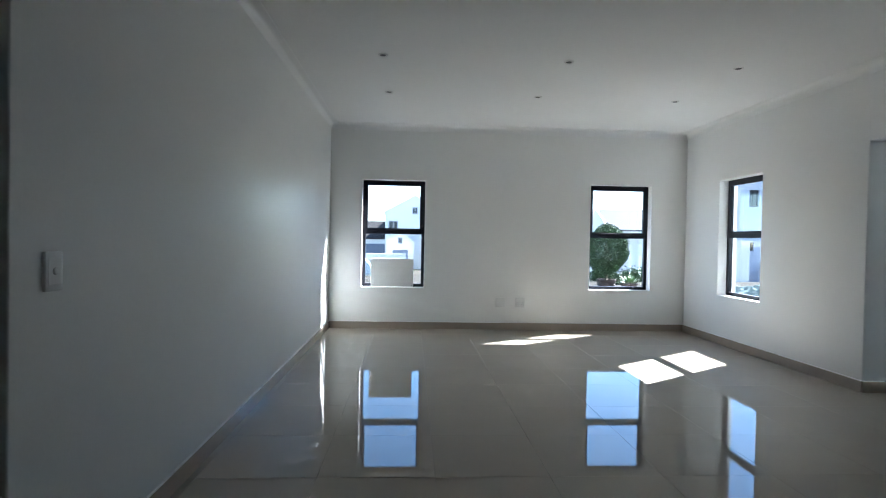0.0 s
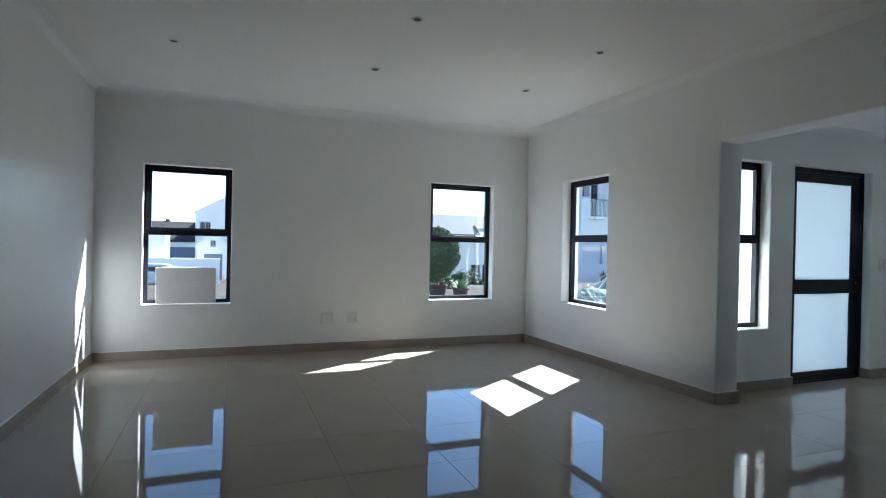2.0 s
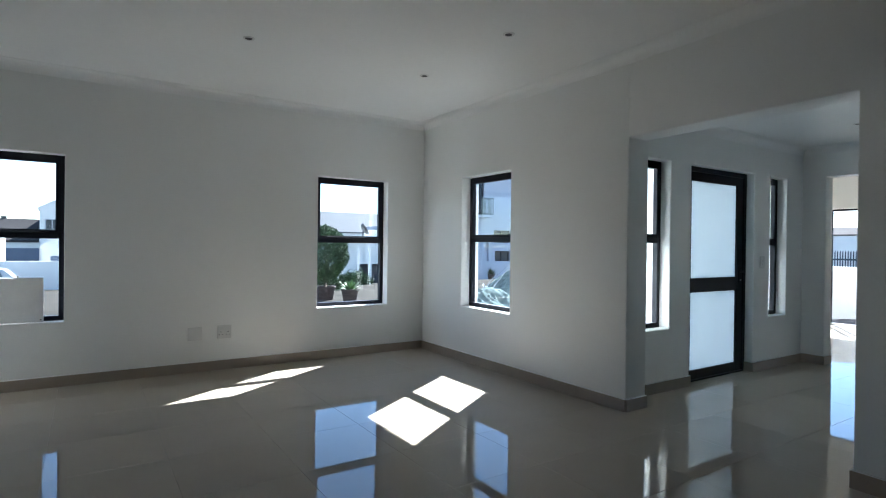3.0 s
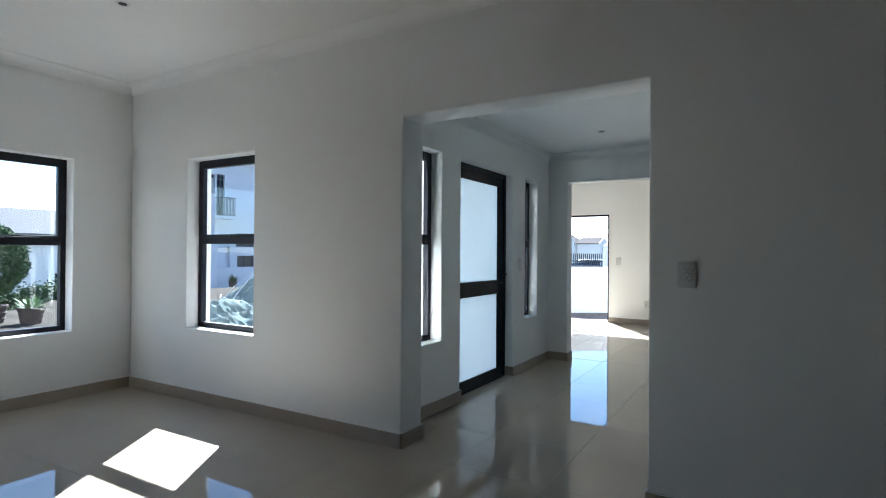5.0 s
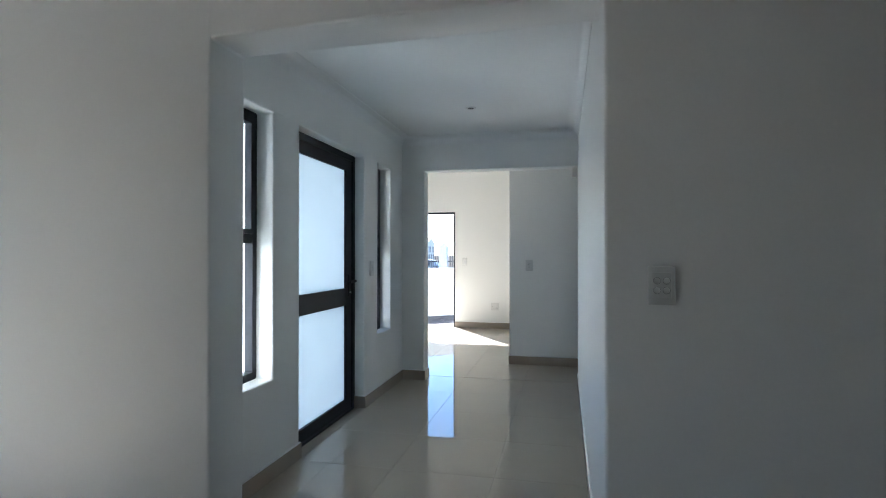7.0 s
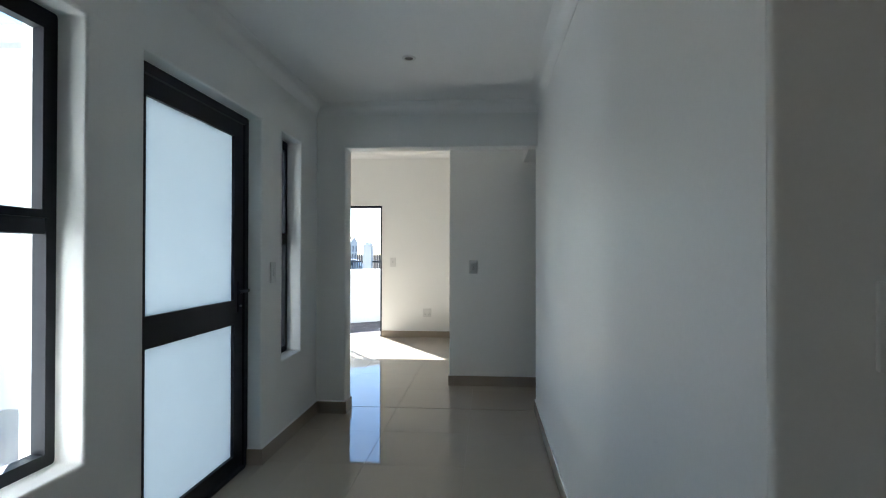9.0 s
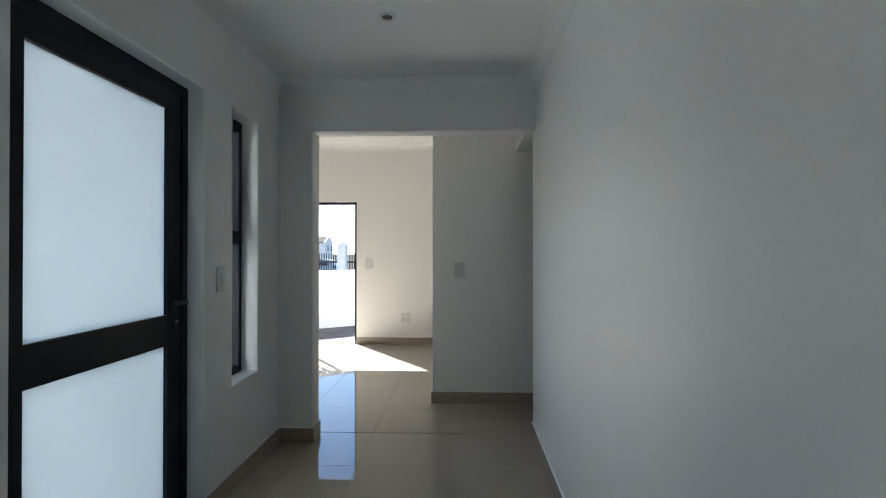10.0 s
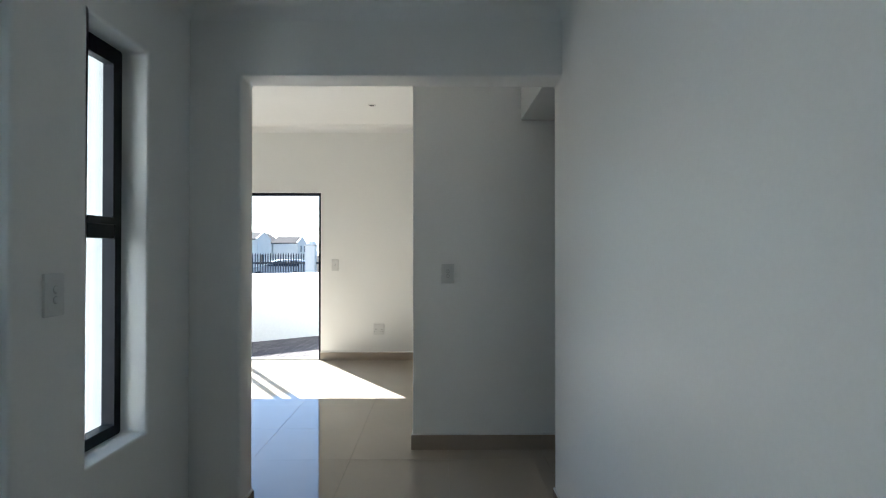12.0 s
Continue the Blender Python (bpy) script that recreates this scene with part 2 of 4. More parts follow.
FD = (5.151, 7.7, 2.008)

def east_face(y):
    """The living room's east wall runs slightly out of square south of its pier."""
    return XE - 0.0375 * max(0.0, 4.69 - y)


wall("wall_north", "x", XW - TH, XE + TH, BASE, TOP, YN, YN + TH, [(*W1, *WZ), (*W2, *WZ)])
wall("wall_west", "y", 1.85, YN - 0.003, BASE, TOP, XW - TH, XW)
wall("wall_east", "y", YS, YN - 0.003, BASE, TOP, XE, XE + TH, [(*W3, *WZ3), (HS - 0.0008, 4.69, BASE, 2.155)], round_edges=0.012, bend=lambda y: east_face(y) - XE)
wall("wall_south", "x", -2.6, east_face(YS) - 0.003, BASE, TOP, YS - TH, YS)
wall("wall_alcove_west", "y", YS + 0.003, 1.85 + TH, BASE, TOP, -2.6, -2.6 + TH)
wall("wall_alcove_north", "x", -2.6 + TH + 0.003, XW - 0.02, BASE, TOP, 1.853, 1.85 + TH)
wall("wall_hall_north", "x", XE + TH + 0.003, X2 - 0.003, BASE, TOP, HN, HN + TH, [(DOOR[0], DOOR[1], BASE, DOOR[2]), (*SL1, *SLZ), (*SL2, *SLZ)], round_edges=0.012)
wall("wall_hall_south", "x", east_face(HS) + 0.0125, X3 - 0.0125, BASE, TOP, HS - TH, HS, round_edges=0)
wall("wall_lobby_west", "y", HS - TH + 0.01, YL - 0.003, BASE, TOP, X2, X3, [(HS - 0.0008, 4.678, BASE, 2.116)], round_edges=0.012)
wall("wall_lobby_header", "x", X3 + 0.003, XB - 0.003, 2.15, TOP, HS - 0.2, 3.204)
wall("wall_lobby_return", "y", 0.8, 3.911, BASE, TOP, XB, XB + 0.22)
wall("wall_passage_west", "y", 0.8, HS - TH - 0.003, BASE, TOP, X2, X3)
wall("wall_passage_end", "x", X2, XB + 0.22, BASE, TOP, 0.8 - TH, 0.797)
wall("wall_far_south", "x", XB + 0.223, XF - 0.003, BASE, TOP, 3.691, 3.911)
wall("wall_far_east", "y", 3.691, YL + TH, BASE, TOP, XF, XF + TH, [(FD[0], FD[1], BASE, FD[2])])
wall("wall_far_north", "x", X2, XF - 0.003, BASE, TOP, YL, YL + TH)


def ceiling(name, x0, x1, y0, y1, z):
    ob = part(name, boxes((x0, x1, y0, y1, z, z + 0.05)), CEILING)
    tagged(ob, "flat white painted plasterboard ceiling", "ceiling", kind="structure")


E = 0.012
ceiling("ceiling_living", XW - E, XE + E, YS - E, YN + E, ZC)
ceiling("ceiling_alcove", -2.6 + TH - E, XW - E - 0.003, YS - E, 1.853 + E, ZC)
ceiling("ceiling_hall", XE + TH - E, X2 + E, HS - E, HN + E, ZH)
ceiling("ceiling_far", X3 - E, XF + E, 3.204 - E, YL + E, ZC)
ceiling("ceiling_passage", X3 - E, XB + E, 0.797 - E, 3.204 - E - 0.003, ZC)
roof = part("roof_slab", boxes((-2.75, 8.4, YS - 0.4, HN + TH + 0.05, TOP, TOP + 0.15), (XW - TH - 0.1, XE + TH + 0.1, HN + TH + 0.05, YN + TH + 0.1, TOP, TOP + 0.15),
                          (X2 - 0.1, XF + TH + 0.1, HN + TH + 0.05, YL + TH + 0.1, TOP, TOP + 0.15), (8.4, XF + TH + 0.1, 0.4, HN + TH + 0.05, TOP, TOP + 0.15)), RENDER_WHITE)
tagged(roof, "flat concrete roof slab over the house", "roof", kind="structure")


def cornice(name, path, z, closed=True):
    r = 0.085
    cove = [(0.0, z)] + [(0.0, z - r)] + [(r - r * math.cos(a) + 0.002, z - r + r * math.sin(a) - 0.0025) for a in (radians(d) for d in range(0, 91, 15))] + [(r + 0.002, z)]
    profile_run(name, path, cove, CEILING, "white coved plaster cornice", closed)


cornice("cornice_living", [(XW, 1.85), (-2.6 + TH, 1.85), (-2.6 + TH, YS), (east_face(YS), YS), (XE, 4.69), (XE, YN), (XW, YN)], ZC)
cornice("cornice_hall", [(XE + TH, HS), (X2, HS), (X2, HN), (XE + TH, HN)], ZH)
cornice("cornice_far", [(X3, 3.204), (XB, 3.204), (XB, 3.911), (XF, 3.911), (XF, YL), (X3, YL)], ZC)

SKIRT_H = 0.095
skirt = [(0.0, 0.0), (0.011, 0.0), (0.011, SKIRT_H - 0.002), (0.009, SKIRT_H), (0.0, SKIRT_H)]
bead = [(0.0, SKIRT_H), (0.009, SKIRT_H), (0.007, SKIRT_H + 0.004), (0.0, SKIRT_H + 0.006)]
RUNS = {
    "skirting_living": [(XE, 4.69), (XE, YN), (XW, YN), (XW, 1.85), (-2.6 + TH, 1.85), (-2.6 + TH, YS), (east_face(YS), YS), (east_face(HS), HS), (X3, HS)],
    "skirting_hall": [(DOOR[0], HN + 0.09), (DOOR[0], HN), (XE + TH, HN), (XE + TH, 4.69), (XE, 4.69)],
    "skirting_hall_door": [(X3, 4.678), (X2, 4.678), (X2, HN), (DOOR[1], HN), (DOOR[1], HN + 0.09)],
    "skirting_far": [(XB, 0.8), (XB, 3.911), (XF, 3.911), (XF, FD[0])],
    "skirting_far_window": [(XF, FD[1]), (XF, YL), (X3, YL), (X3, 4.678)],
}
for key, path in RUNS.items():
    profile_run(key, path, skirt, SKIRT, "low beige porcelain tile skirting")
    profile_run("trim_" + key, path, bead, BEAD, "thin white grout bead along the skirting")


# ---- windows and doors ----
def window(name, m, w, h, mid, clear=True, label="", stay=True):
    """Charcoal aluminium window: local x across, y outwards, z up from the opening's bottom."""
    ob = thing(name, m, label or "charcoal aluminium window with top-hung upper sash", "window", kind="structure")
    f, d = 0.042, 0.05
    bm = boxes((0, f, 0, d, 0, h), (w - f, w, 0, d, 0, h), (f, w - f, 0, d, 0, f), (f, w - f, 0, d, h - f, h))
    bmesh.ops.remove_doubles(bm, verts=bm.verts, dist=1e-5)
    part("window_frame", bm, ALU, ob)
    part("transom", boxes((f, w - f, 0.001, d - 0.001, mid - 0.027, mid + 0.027), bevel=0.003), ALU, ob)
    s = 0.027
    x0, x1, z0, z1 = f, w - f, mid + 0.027, h - f
    sash = part("sash", boxes((x0, x0 + s, -0.008, 0.03, z0, z1), (x1 - s, x1, -0.008, 0.03, z0, z1), (x0 + s, x1 - s, -0.008, 0.03, z0, z0 + s), (x0 + s, x1 - s, -0.008, 0.03, z1 - s, z1)), ALU, ob)
    p = part("pane", boxes((x0 + s - 0.006, x1 - s + 0.006, 0.021, 0.025, z0 + s - 0.006, z1 - s + 0.006)), GLASS if clear else FROST, ob)
    q = part("pane", boxes((f - 0.006, w - f + 0.006, 0.037, 0.041, f - 0.006, mid - 0.02)), GLASS if clear else FROST, ob)
    p.visible_shadow = q.visible_shadow = False
    if stay:
        part("stay", boxes((w / 2 - 0.29, w / 2 + 0.29, -0.020, -0.009, z0 + 0.004, z0 + 0.016), (w / 2 - 0.01, w / 2 + 0.012, -0.034, -0.020, z0 + 0.002, z0 + 0.02), bevel=0.002), ALU, ob)
    return ob


REC = 0.12
window("window_1", pose(W1[0], YN + REC, WZ[0]), W1[1] - W1[0], WZ[1] - WZ[0], 0.762)
window("window_2", pose(W2[0], YN + REC, WZ[0]), W2[1] - W2[0], WZ[1] - WZ[0], 0.762)
window("window_3", pose(XE + REC, W3[1], WZ3[0], 0, 0, -90), W3[1] - W3[0], WZ3[1] - WZ3[0], 0.75)
window("window_4", pose(SL1[0], HN + 0.107, SLZ[0]), SL1[1] - SL1[0], SLZ[1] - SLZ[0], 0.80, label="narrow charcoal aluminium sidelight window beside the entrance door", stay=False)
window("window_5", pose(SL2[0], HN + 0.107, SLZ[0]), SL2[1] - SL2[0], SLZ[1] - SLZ[0], 0.80, label="narrow charcoal aluminium sidelight window beside the entrance door", stay=False)


def entrance_door():
    w, h = DOOR[1] - DOOR[0], DOOR[2]
    ob = thing("door_1", pose(DOOR[0], HN + 0.085, 0), "closed charcoal aluminium entrance door with frosted glass", "door", kind="structure")
    f = 0.045
    part("door_frame", boxes((0, f, 0, 0.10, 0, h), (w - f, w, 0, 0.10, 0, h), (f, w - f, 0, 0.10, h - f, h)), ALU, ob)
    part("threshold", boxes((f, w - f, -0.01, 0.10, -0.02, 0.014), bevel=0.003), ALU, ob)
    x0, x1, z0, z1, y0, y1 = f + 0.004, w - f - 0.004, 0.016, h - f - 0.004, 0.012, 0.062
    st = 0.108
    leaf = part("leaf", boxes((x0, x0 + st, y0, y1, z0, z1), (x1 - st, x1, y0, y1, z0, z1), (x0 + st, x1 - st, y0, y1, z0, z0 + 0.085),
                              (x0 + st, x1 - st, y0, y1, z1 - 0.085, z1), (x0 + st, x1 - st, y0 + 0.001, y1 - 0.001, 0.86, 1.0)), ALU, ob)
    for a, b in ((z0 + 0.085, 0.86), (1.0, z1 - 0.085)):
        p = part("pane", boxes((x0 + st - 0.008, x1 - st + 0.008, 0.03, 0.036, a - 0.008, b + 0.008)), FROST, leaf)
    hx = x1 - 0.05
    bm = bmesh.new()
    tube(bm, [(hx, y0, 1.055), (hx, -0.045, 1.055)], 0.009)
    tube(bm, [(hx + 0.006, -0.045, 1.055), (hx - 0.12, -0.048, 1.053)], 0.009)
    box(bm, hx - 0.018, hx + 0.018, 0.004, 0.0125, 0.93, 1.11)
    smooth(part("handle", bm, ALU, leaf))
    bm = bmesh.new()
    tube(bm, [(hx, 0.004, 0.965), (hx, -0.006, 0.965)], 0.006, 16)
    part("lock", bm, STEEL, leaf, "small steel lock cylinder")


entrance_door()


def sliding_door():
    w, h = FD[1] - FD[0], FD[2]
    ob = thing("door_2", pose(XF + 0.09, FD[0], 0, 0, 0, 90), "open sliding patio door with thin black aluminium frame", "door", kind="structure")
    f = 0.03
    part("door_frame", boxes((0, f, -0.05, 0.05, 0, h), (w - f, w, -0.05, 0.05, 0, h), (f, w - f, -0.05, 0.05, h - f, h)), ALU, ob)
    part("track", boxes((f, w - f, -0.05, 0.05, -0.02, 0.012)), STEEL, ob, "aluminium floor track")
    for y, a, b in ((-0.03, 1.02, 1.77), (0.012, 1.145, 1.75)):
        s = 0.055
        leaf = part("leaf", boxes((a, a + s, y, y + 0.03, 0.014, h - f), (b - s, b, y, y + 0.03, 0.014, h - f), (a + s, b - s, y, y + 0.03, 0.014, 0.08), (a + s, b - s, y, y + 0.03, h - f - 0.06, h - f)), ALU, ob)
        p = part("pane", boxes((a + s - 0.006, b - s + 0.006, y + 0.012, y + 0.017, 0.074, h - f - 0.054)), GLASS, leaf)
        p.visible_shadow = False


sliding_door()


# ---- fittings ----
def switch_plate(m, w, h, rockers, label):
    """A white plate: local x across, z up, y into the wall, centred; rockers as (columns, rows)."""
    ob = thing("light_switch", m, label, "light switch", "light switches")
    smooth(part("plate", boxes((-w / 2, w / 2, -0.012, 0.0, -h / 2, h / 2), bevel=0.004, segments=2), PLASTIC, ob))
    part("module", boxes((-w * 0.36, w * 0.36, -0.0135, -0.0119, -h * 0.34, h * 0.34), bevel=0.0008), PLASTIC, ob)
    cols, rows = rockers
    for i in range(cols):
        for k in range(rows):
            x, z = (i - (cols - 1) / 2) * 0.029, (k - (rows - 1) / 2) * 0.031
            bm = bmesh.new()
            tube(bm, [(x, -0.0132, z), (x, -0.0142, z)], 0.0118, 20)
            part("rocker_frame", bm, SEAM, ob)
            bm = lathe(bmesh.new(), [(0.0102, -0.001), (0.0102, 0.003), (0.0088, 0.0046), (0.005, 0.0052)], 20)
            bmesh.ops.transform(bm, matrix=pose(x, -0.0135, z, 90 - 9), verts=bm.verts)
            smooth(part("rocker", bm, PLASTIC, ob))
    return ob


def socket_plate(m, size, pins, label):
    ob = thing("wall_socket", m, label, "socket", "wall sockets")
    s = size / 2
    smooth(part("plate", boxes((-s, s, -0.010, 0.0, -s, s), bevel=0.004, segments=2), PLASTIC, ob))
    if pins:
        for cx in (-0.034, 0.034):
            # no holes are cut: dark discs on the plate paint the shade inside them
            for dx, dz, r in ((0, 0.012, 0.005), (-0.012, -0.014, 0.004), (0.012, -0.014, 0.004)):
                bm = bmesh.new()
                tube(bm, [(cx + dx, -0.0108, dz - 0.014), (cx + dx, -0.009, dz - 0.014)], r)
                part("pin_hole", bm, DARK, ob)
            part("rocker", boxes((cx - 0.008, cx + 0.008, -0.014, -0.0095, 0.024, 0.042), bevel=0.0015), PLASTIC, ob)
    return ob


NORTH, EAST, WEST = 0, -90, 90
switch_plate(pose(XW, 2.03, 1.12, 0, 0, WEST), 0.085, 0.125, (1, 1), "white one-gang light switch on the living room wall")
switch_plate(pose(east_face(2.985), 2.985, 1.174, 0, 0, EAST - 2.1), 0.082, 0.125, (2, 2), "white four-gang light switch beside the hall opening")
switch_plate(pose(7.108, HN, 1.152), 0.085, 0.13, (1, 2), "white two-gang light switch beside the entrance door")
switch_plate(pose(XB, 3.684, 1.145, 0, 0, EAST), 0.082, 0.127, (1, 2), "white two-gang light switch on the lobby wall")
switch_plate(pose(XF, 4.976, 1.139, 0, 0, EAST), 0.085, 0.14, (1, 1), "white light switch beside the patio door")
socket_plate(pose(2.266, YN, 0.384), 0.135, True, "white double power socket low on the wall")
socket_plate(pose(1.987, YN, 0.38), 0.13, False, "blank white cover plate low on the wall")
socket_plate(pose(XF, 4.452, 0.372, 0, 0, EAST), 0.13, True, "white double power socket near the patio door")


def downlight(x, y, z):
    ob = thing("downlight", pose(x, y, z), "small round recessed downlight, white ring, unlit", "downlight", "ceiling downlights")
    bm = lathe(bmesh.new(), [(0.026, 0.0), (0.026, -0.003), (0.030, -0.006), (0.038, -0.006), (0.043, -0.002), (0.043, 0.0)], 24)
    smooth(part("ring", bm, PLASTIC, ob))
    bm = lathe(bmesh.new(), [(0.0255, -0.0045), (0.0255, -0.0025)], 20)
    part("lamp", bm, DARK, ob, "dark unlit lamp face")
    return ob


first = downlight(0.468, 4.95, ZC)
for x in (0.468, 2.08, 3.607):
    for y in (4.95, 6.115):
        if (x, y) != (0.468, 4.95):
            copy_thing(first, pose(x, y, ZC))
copy_thing(first, pose(7.026, 4.028, ZH))
copy_thing(first, pose(11.08, 4.43, ZC))

# board standing on the window sill
sill_board = thing("sill_board", pose(0.475, YN + 0.065, WZ[0] + 0.001, 8, 0, 0), "flat pale grey board leaning against a window on the sill", "board")
part("panel", boxes((-0.295, 0.295, 0, 0.012, 0, 0.395), bevel=0.002), BOARD, sill_board)
for x in (-0.275, 0.275):
    for z in (0.02, 0.375):
        bm = bmesh.new()
        tube(bm, [(x, 0.001, z), (x, -0.003, z)], 0.006)
        part("screw", bm, DARK if z < 0.1 else PLASTIC, sill_board)

# ---- outdoors ----
GZ = -0.12
def slope_at(x, y):
    """The land is level round the house and falls gently to the streets."""
    def ease(d):
        f = min(1.0, d / 24)
        return f * f * (3 - 2 * f)
    return GZ - max(1.38 * ease(math.hypot(max(0, -12 - x), max(0, y - 17, -10 - y))), 0.48 * ease(max(0, x - 17)))


def land():
    bm = bmesh.new()
    ticks = [-900, -300, -120, -70, -50] + list(range(-42, 64, 3)) + [75, 100, 150, 300, 900]
    grid = [[bm.verts.new((x, y, slope_at(x, y))) for y in ticks] for x in ticks]
    for i in range(len(ticks) - 1):
        for k in range(len(ticks) - 1):
            bm.faces.new((grid[i][k], grid[i + 1][k], grid[i + 1][k + 1], grid[i][k + 1]))
    ob = smooth(part("ground", bm, SAND), 80)
    tagged(ob, "pale sandy ground falling towards the street", "ground", kind="structure")


land()


def gable_house(name, m, w, d, eave, peak, wall_mat, label, openings=(), depth_eave=0.3, roof_mat=None):
    """A gabled house: local x across the gable, y back, z up; openings on the front as (x, z, width, height, kind)."""
    ob = thing(name, m, label, "house")
    bm = bmesh.new()
    h = w / 2
    front = [bm.verts.new(p) for p in ((-h, 0, 0), (h, 0, 0), (h, 0, eave), (0, 0, peak), (-h, 0, eave))]
    back = [bm.verts.new((v.co.x, d, v.co.z)) for v in front]
    bm.faces.new(front)
    bm.faces.new(back[::-1])
    for k in range(5):
        bm.faces.new((front[k], back[k], back[(k + 1) % 5], front[(k + 1) % 5]))
    part("wall", bm, wall_mat, ob)
    o, t = depth_eave, 0.14
    run = math.hypot(h, peak - eave)
    ux, uz = h / run, (peak - eave) / run
    for s in (-1, 1):
        bm = bmesh.new()
        e = (s * (h + 0.12 * ux), eave - 0.12 * uz)
        for y in (0.223, d + 0.06):
            for q, lift in (((0, peak), 0.02), (e, 0.02), (e, 0.02 + t), ((0, peak), 0.02 + t)):
                bm.verts.new((q[0], y, q[1] + lift))
        bm.verts.ensure_lookup_table()
        v = bm.verts
        bm.faces.new((v[0], v[1], v[2], v[3]))
        bm.faces.new((v[7], v[6], v[5], v[4]))
        for k in range(4):
            bm.faces.new((v[k], v[k + 4], v[(k + 1) % 4 + 4], v[(k + 1) % 4]))
        bmesh.ops.recalc_face_normals(bm, faces=bm.faces)
        part("roof", bm, roof_mat or ROOF, ob, "roof slope paled to stand for haze" if roof_mat else "grey tiled roof slope")
        bm = bmesh.new()
        for y in (-0.03, 0.22):
            for q, lift in (((0, peak), 0.005), (e, 0.005), (e, 0.23), ((0, peak), 0.23)):
                bm.verts.new((q[0], y, q[1] + lift))
        bm.verts.ensure_lookup_table()
        v = bm.verts
        bm.faces.new((v[0], v[1], v[2], v[3]))
        bm.faces.new((v[7], v[6], v[5], v[4]))
        for k in range(4):
            bm.faces.new((v[k], v[k + 4], v[(k + 1) % 4 + 4], v[(k + 1) % 4]))
        bmesh.ops.recalc_face_normals(bm, faces=bm.faces)
        part("gable_parapet", bm, wall_mat, ob)
    for x, z, ww, hh, kind in openings:
        if kind == "garage":
            g = part("garage_door", boxes((x, x + ww, -0.03, 0.02, z, z + hh)), BLUE_DOOR, ob, "blue-grey panelled garage door")
            for k in range(1, 5):
                part("rail", boxes((x + 0.03, x + ww - 0.03, -0.045, -0.031, z + hh * k / 5 - 0.02, z + hh * k / 5 + 0.02)), BLUE_DOOR, g)
        else:
            wd = part("window", boxes((x, x + ww, -0.012, 0.02, z, z + hh)), DARKGLASS, ob, "dark window glazing")
            f = 0.07
            part("frame", boxes((x - f, x, -0.05, 0.0, z - f, z + hh + f), (x + ww, x + ww + f, -0.05, 0.0, z - f, z + hh + f), (x, x + ww, -0.05, 0.0, z - f, z), (x, x + ww, -0.05, 0.0, z + hh, z + hh + f),
                                (x + ww / 2 - 0.03, x + ww / 2 + 0.03, -0.04, -0.013, z, z + hh)), RENDER_GREY, wd)
    return ob


G50 = -1.5
gable_house("gabled_house", pose(0.97, 50, G50), 5.4, 12, 5.03, 6.53, RENDER_WHITE, "white two-storey house with a steep gable across the street",
            [(-2.33, 3.66, 0.73, 0.66, "w"), (-0.19, 5.09, 0.37, 0.51, "w"), (1.3, 1.0, 0.9, 1.2, "w")])
gable_house("garage_building", pose(-0.2, 44.2, G50), 2.15, 5.4, 2.3, 3.1, RENDER_WHITE, "small white gabled garage in front of a house",
            [(-0.15, 2.42, 0.25, 0.38, "w"), (-0.62, 0.0, 1.24, 1.86, "garage")])
long_house = gable_house("long_house", pose(-0.9, 60.5, G50, 0, 0, 90), 7.0, 15, 2.7, 4.5, RENDER_WHITE, "long low white house with grey tiled roof", [])
for x in (-4.4, -8.4, -12.6):
    g = part("garage_door", boxes((56.97 - 60.5, 56.97 - 60.5 + 0.04, -x - 0.9 - 2.9, -x - 0.9, 0.0, 2.2)), BLUE_DOOR, long_house, "blue-grey panelled garage door")
    for k in range(1, 5):
        part("rail", boxes((56.94 - 60.5, 56.969 - 60.5, -x - 0.9 - 2.85, -x - 0.95, 0.44 * k - 0.02, 0.44 * k + 0.02)), BLUE_DOOR, g)

part("chimney", boxes((0.0, 0.35, 3.7, 4.05, 4.3, 4.8), (-0.03, 0.38, 3.67, 4.08, 4.802, 4.87), bevel=0.01), DARK, long_house, "short dark flue on the ridge")

# boundary walls
def garden_wall(name, m, length, height, label, thick=0.2, cap=True):
    ob = thing(name, m, label, "garden wall")
    part("wall", boxes((0, length, 0, thick, -0.6, height)), RENDER_WHITE, ob)
    if cap:
        part("coping", boxes((-0.02, length + 0.02, -0.025, thick + 0.025, height + 0.002, height + 0.05), bevel=0.01), RENDER_WHITE, ob)
    return ob


garden_wall("street_wall", pose(-15, 40, slope_at(0, 40)), 15.3, 0.157 - slope_at(0, 40) - 0.05, "white plastered boundary wall along the street")

# taller white block behind the street wall
block = thing("flat_roofed_garage", pose(-8.0, 41.2, slope_at(-5, 41)), "plain white flat-roofed garage behind a boundary wall", "building")
zb = slope_at(-5, 41)
part("wall", boxes((0, 4.95, 0, 3.0, -0.4, 1.62 - zb)), RENDER_WHITE, block)
part("coping", boxes((-0.05, 5.0, -0.05, 3.05, 1.622 - zb, 1.72 - zb), bevel=0.01), RENDER_WHITE, block)

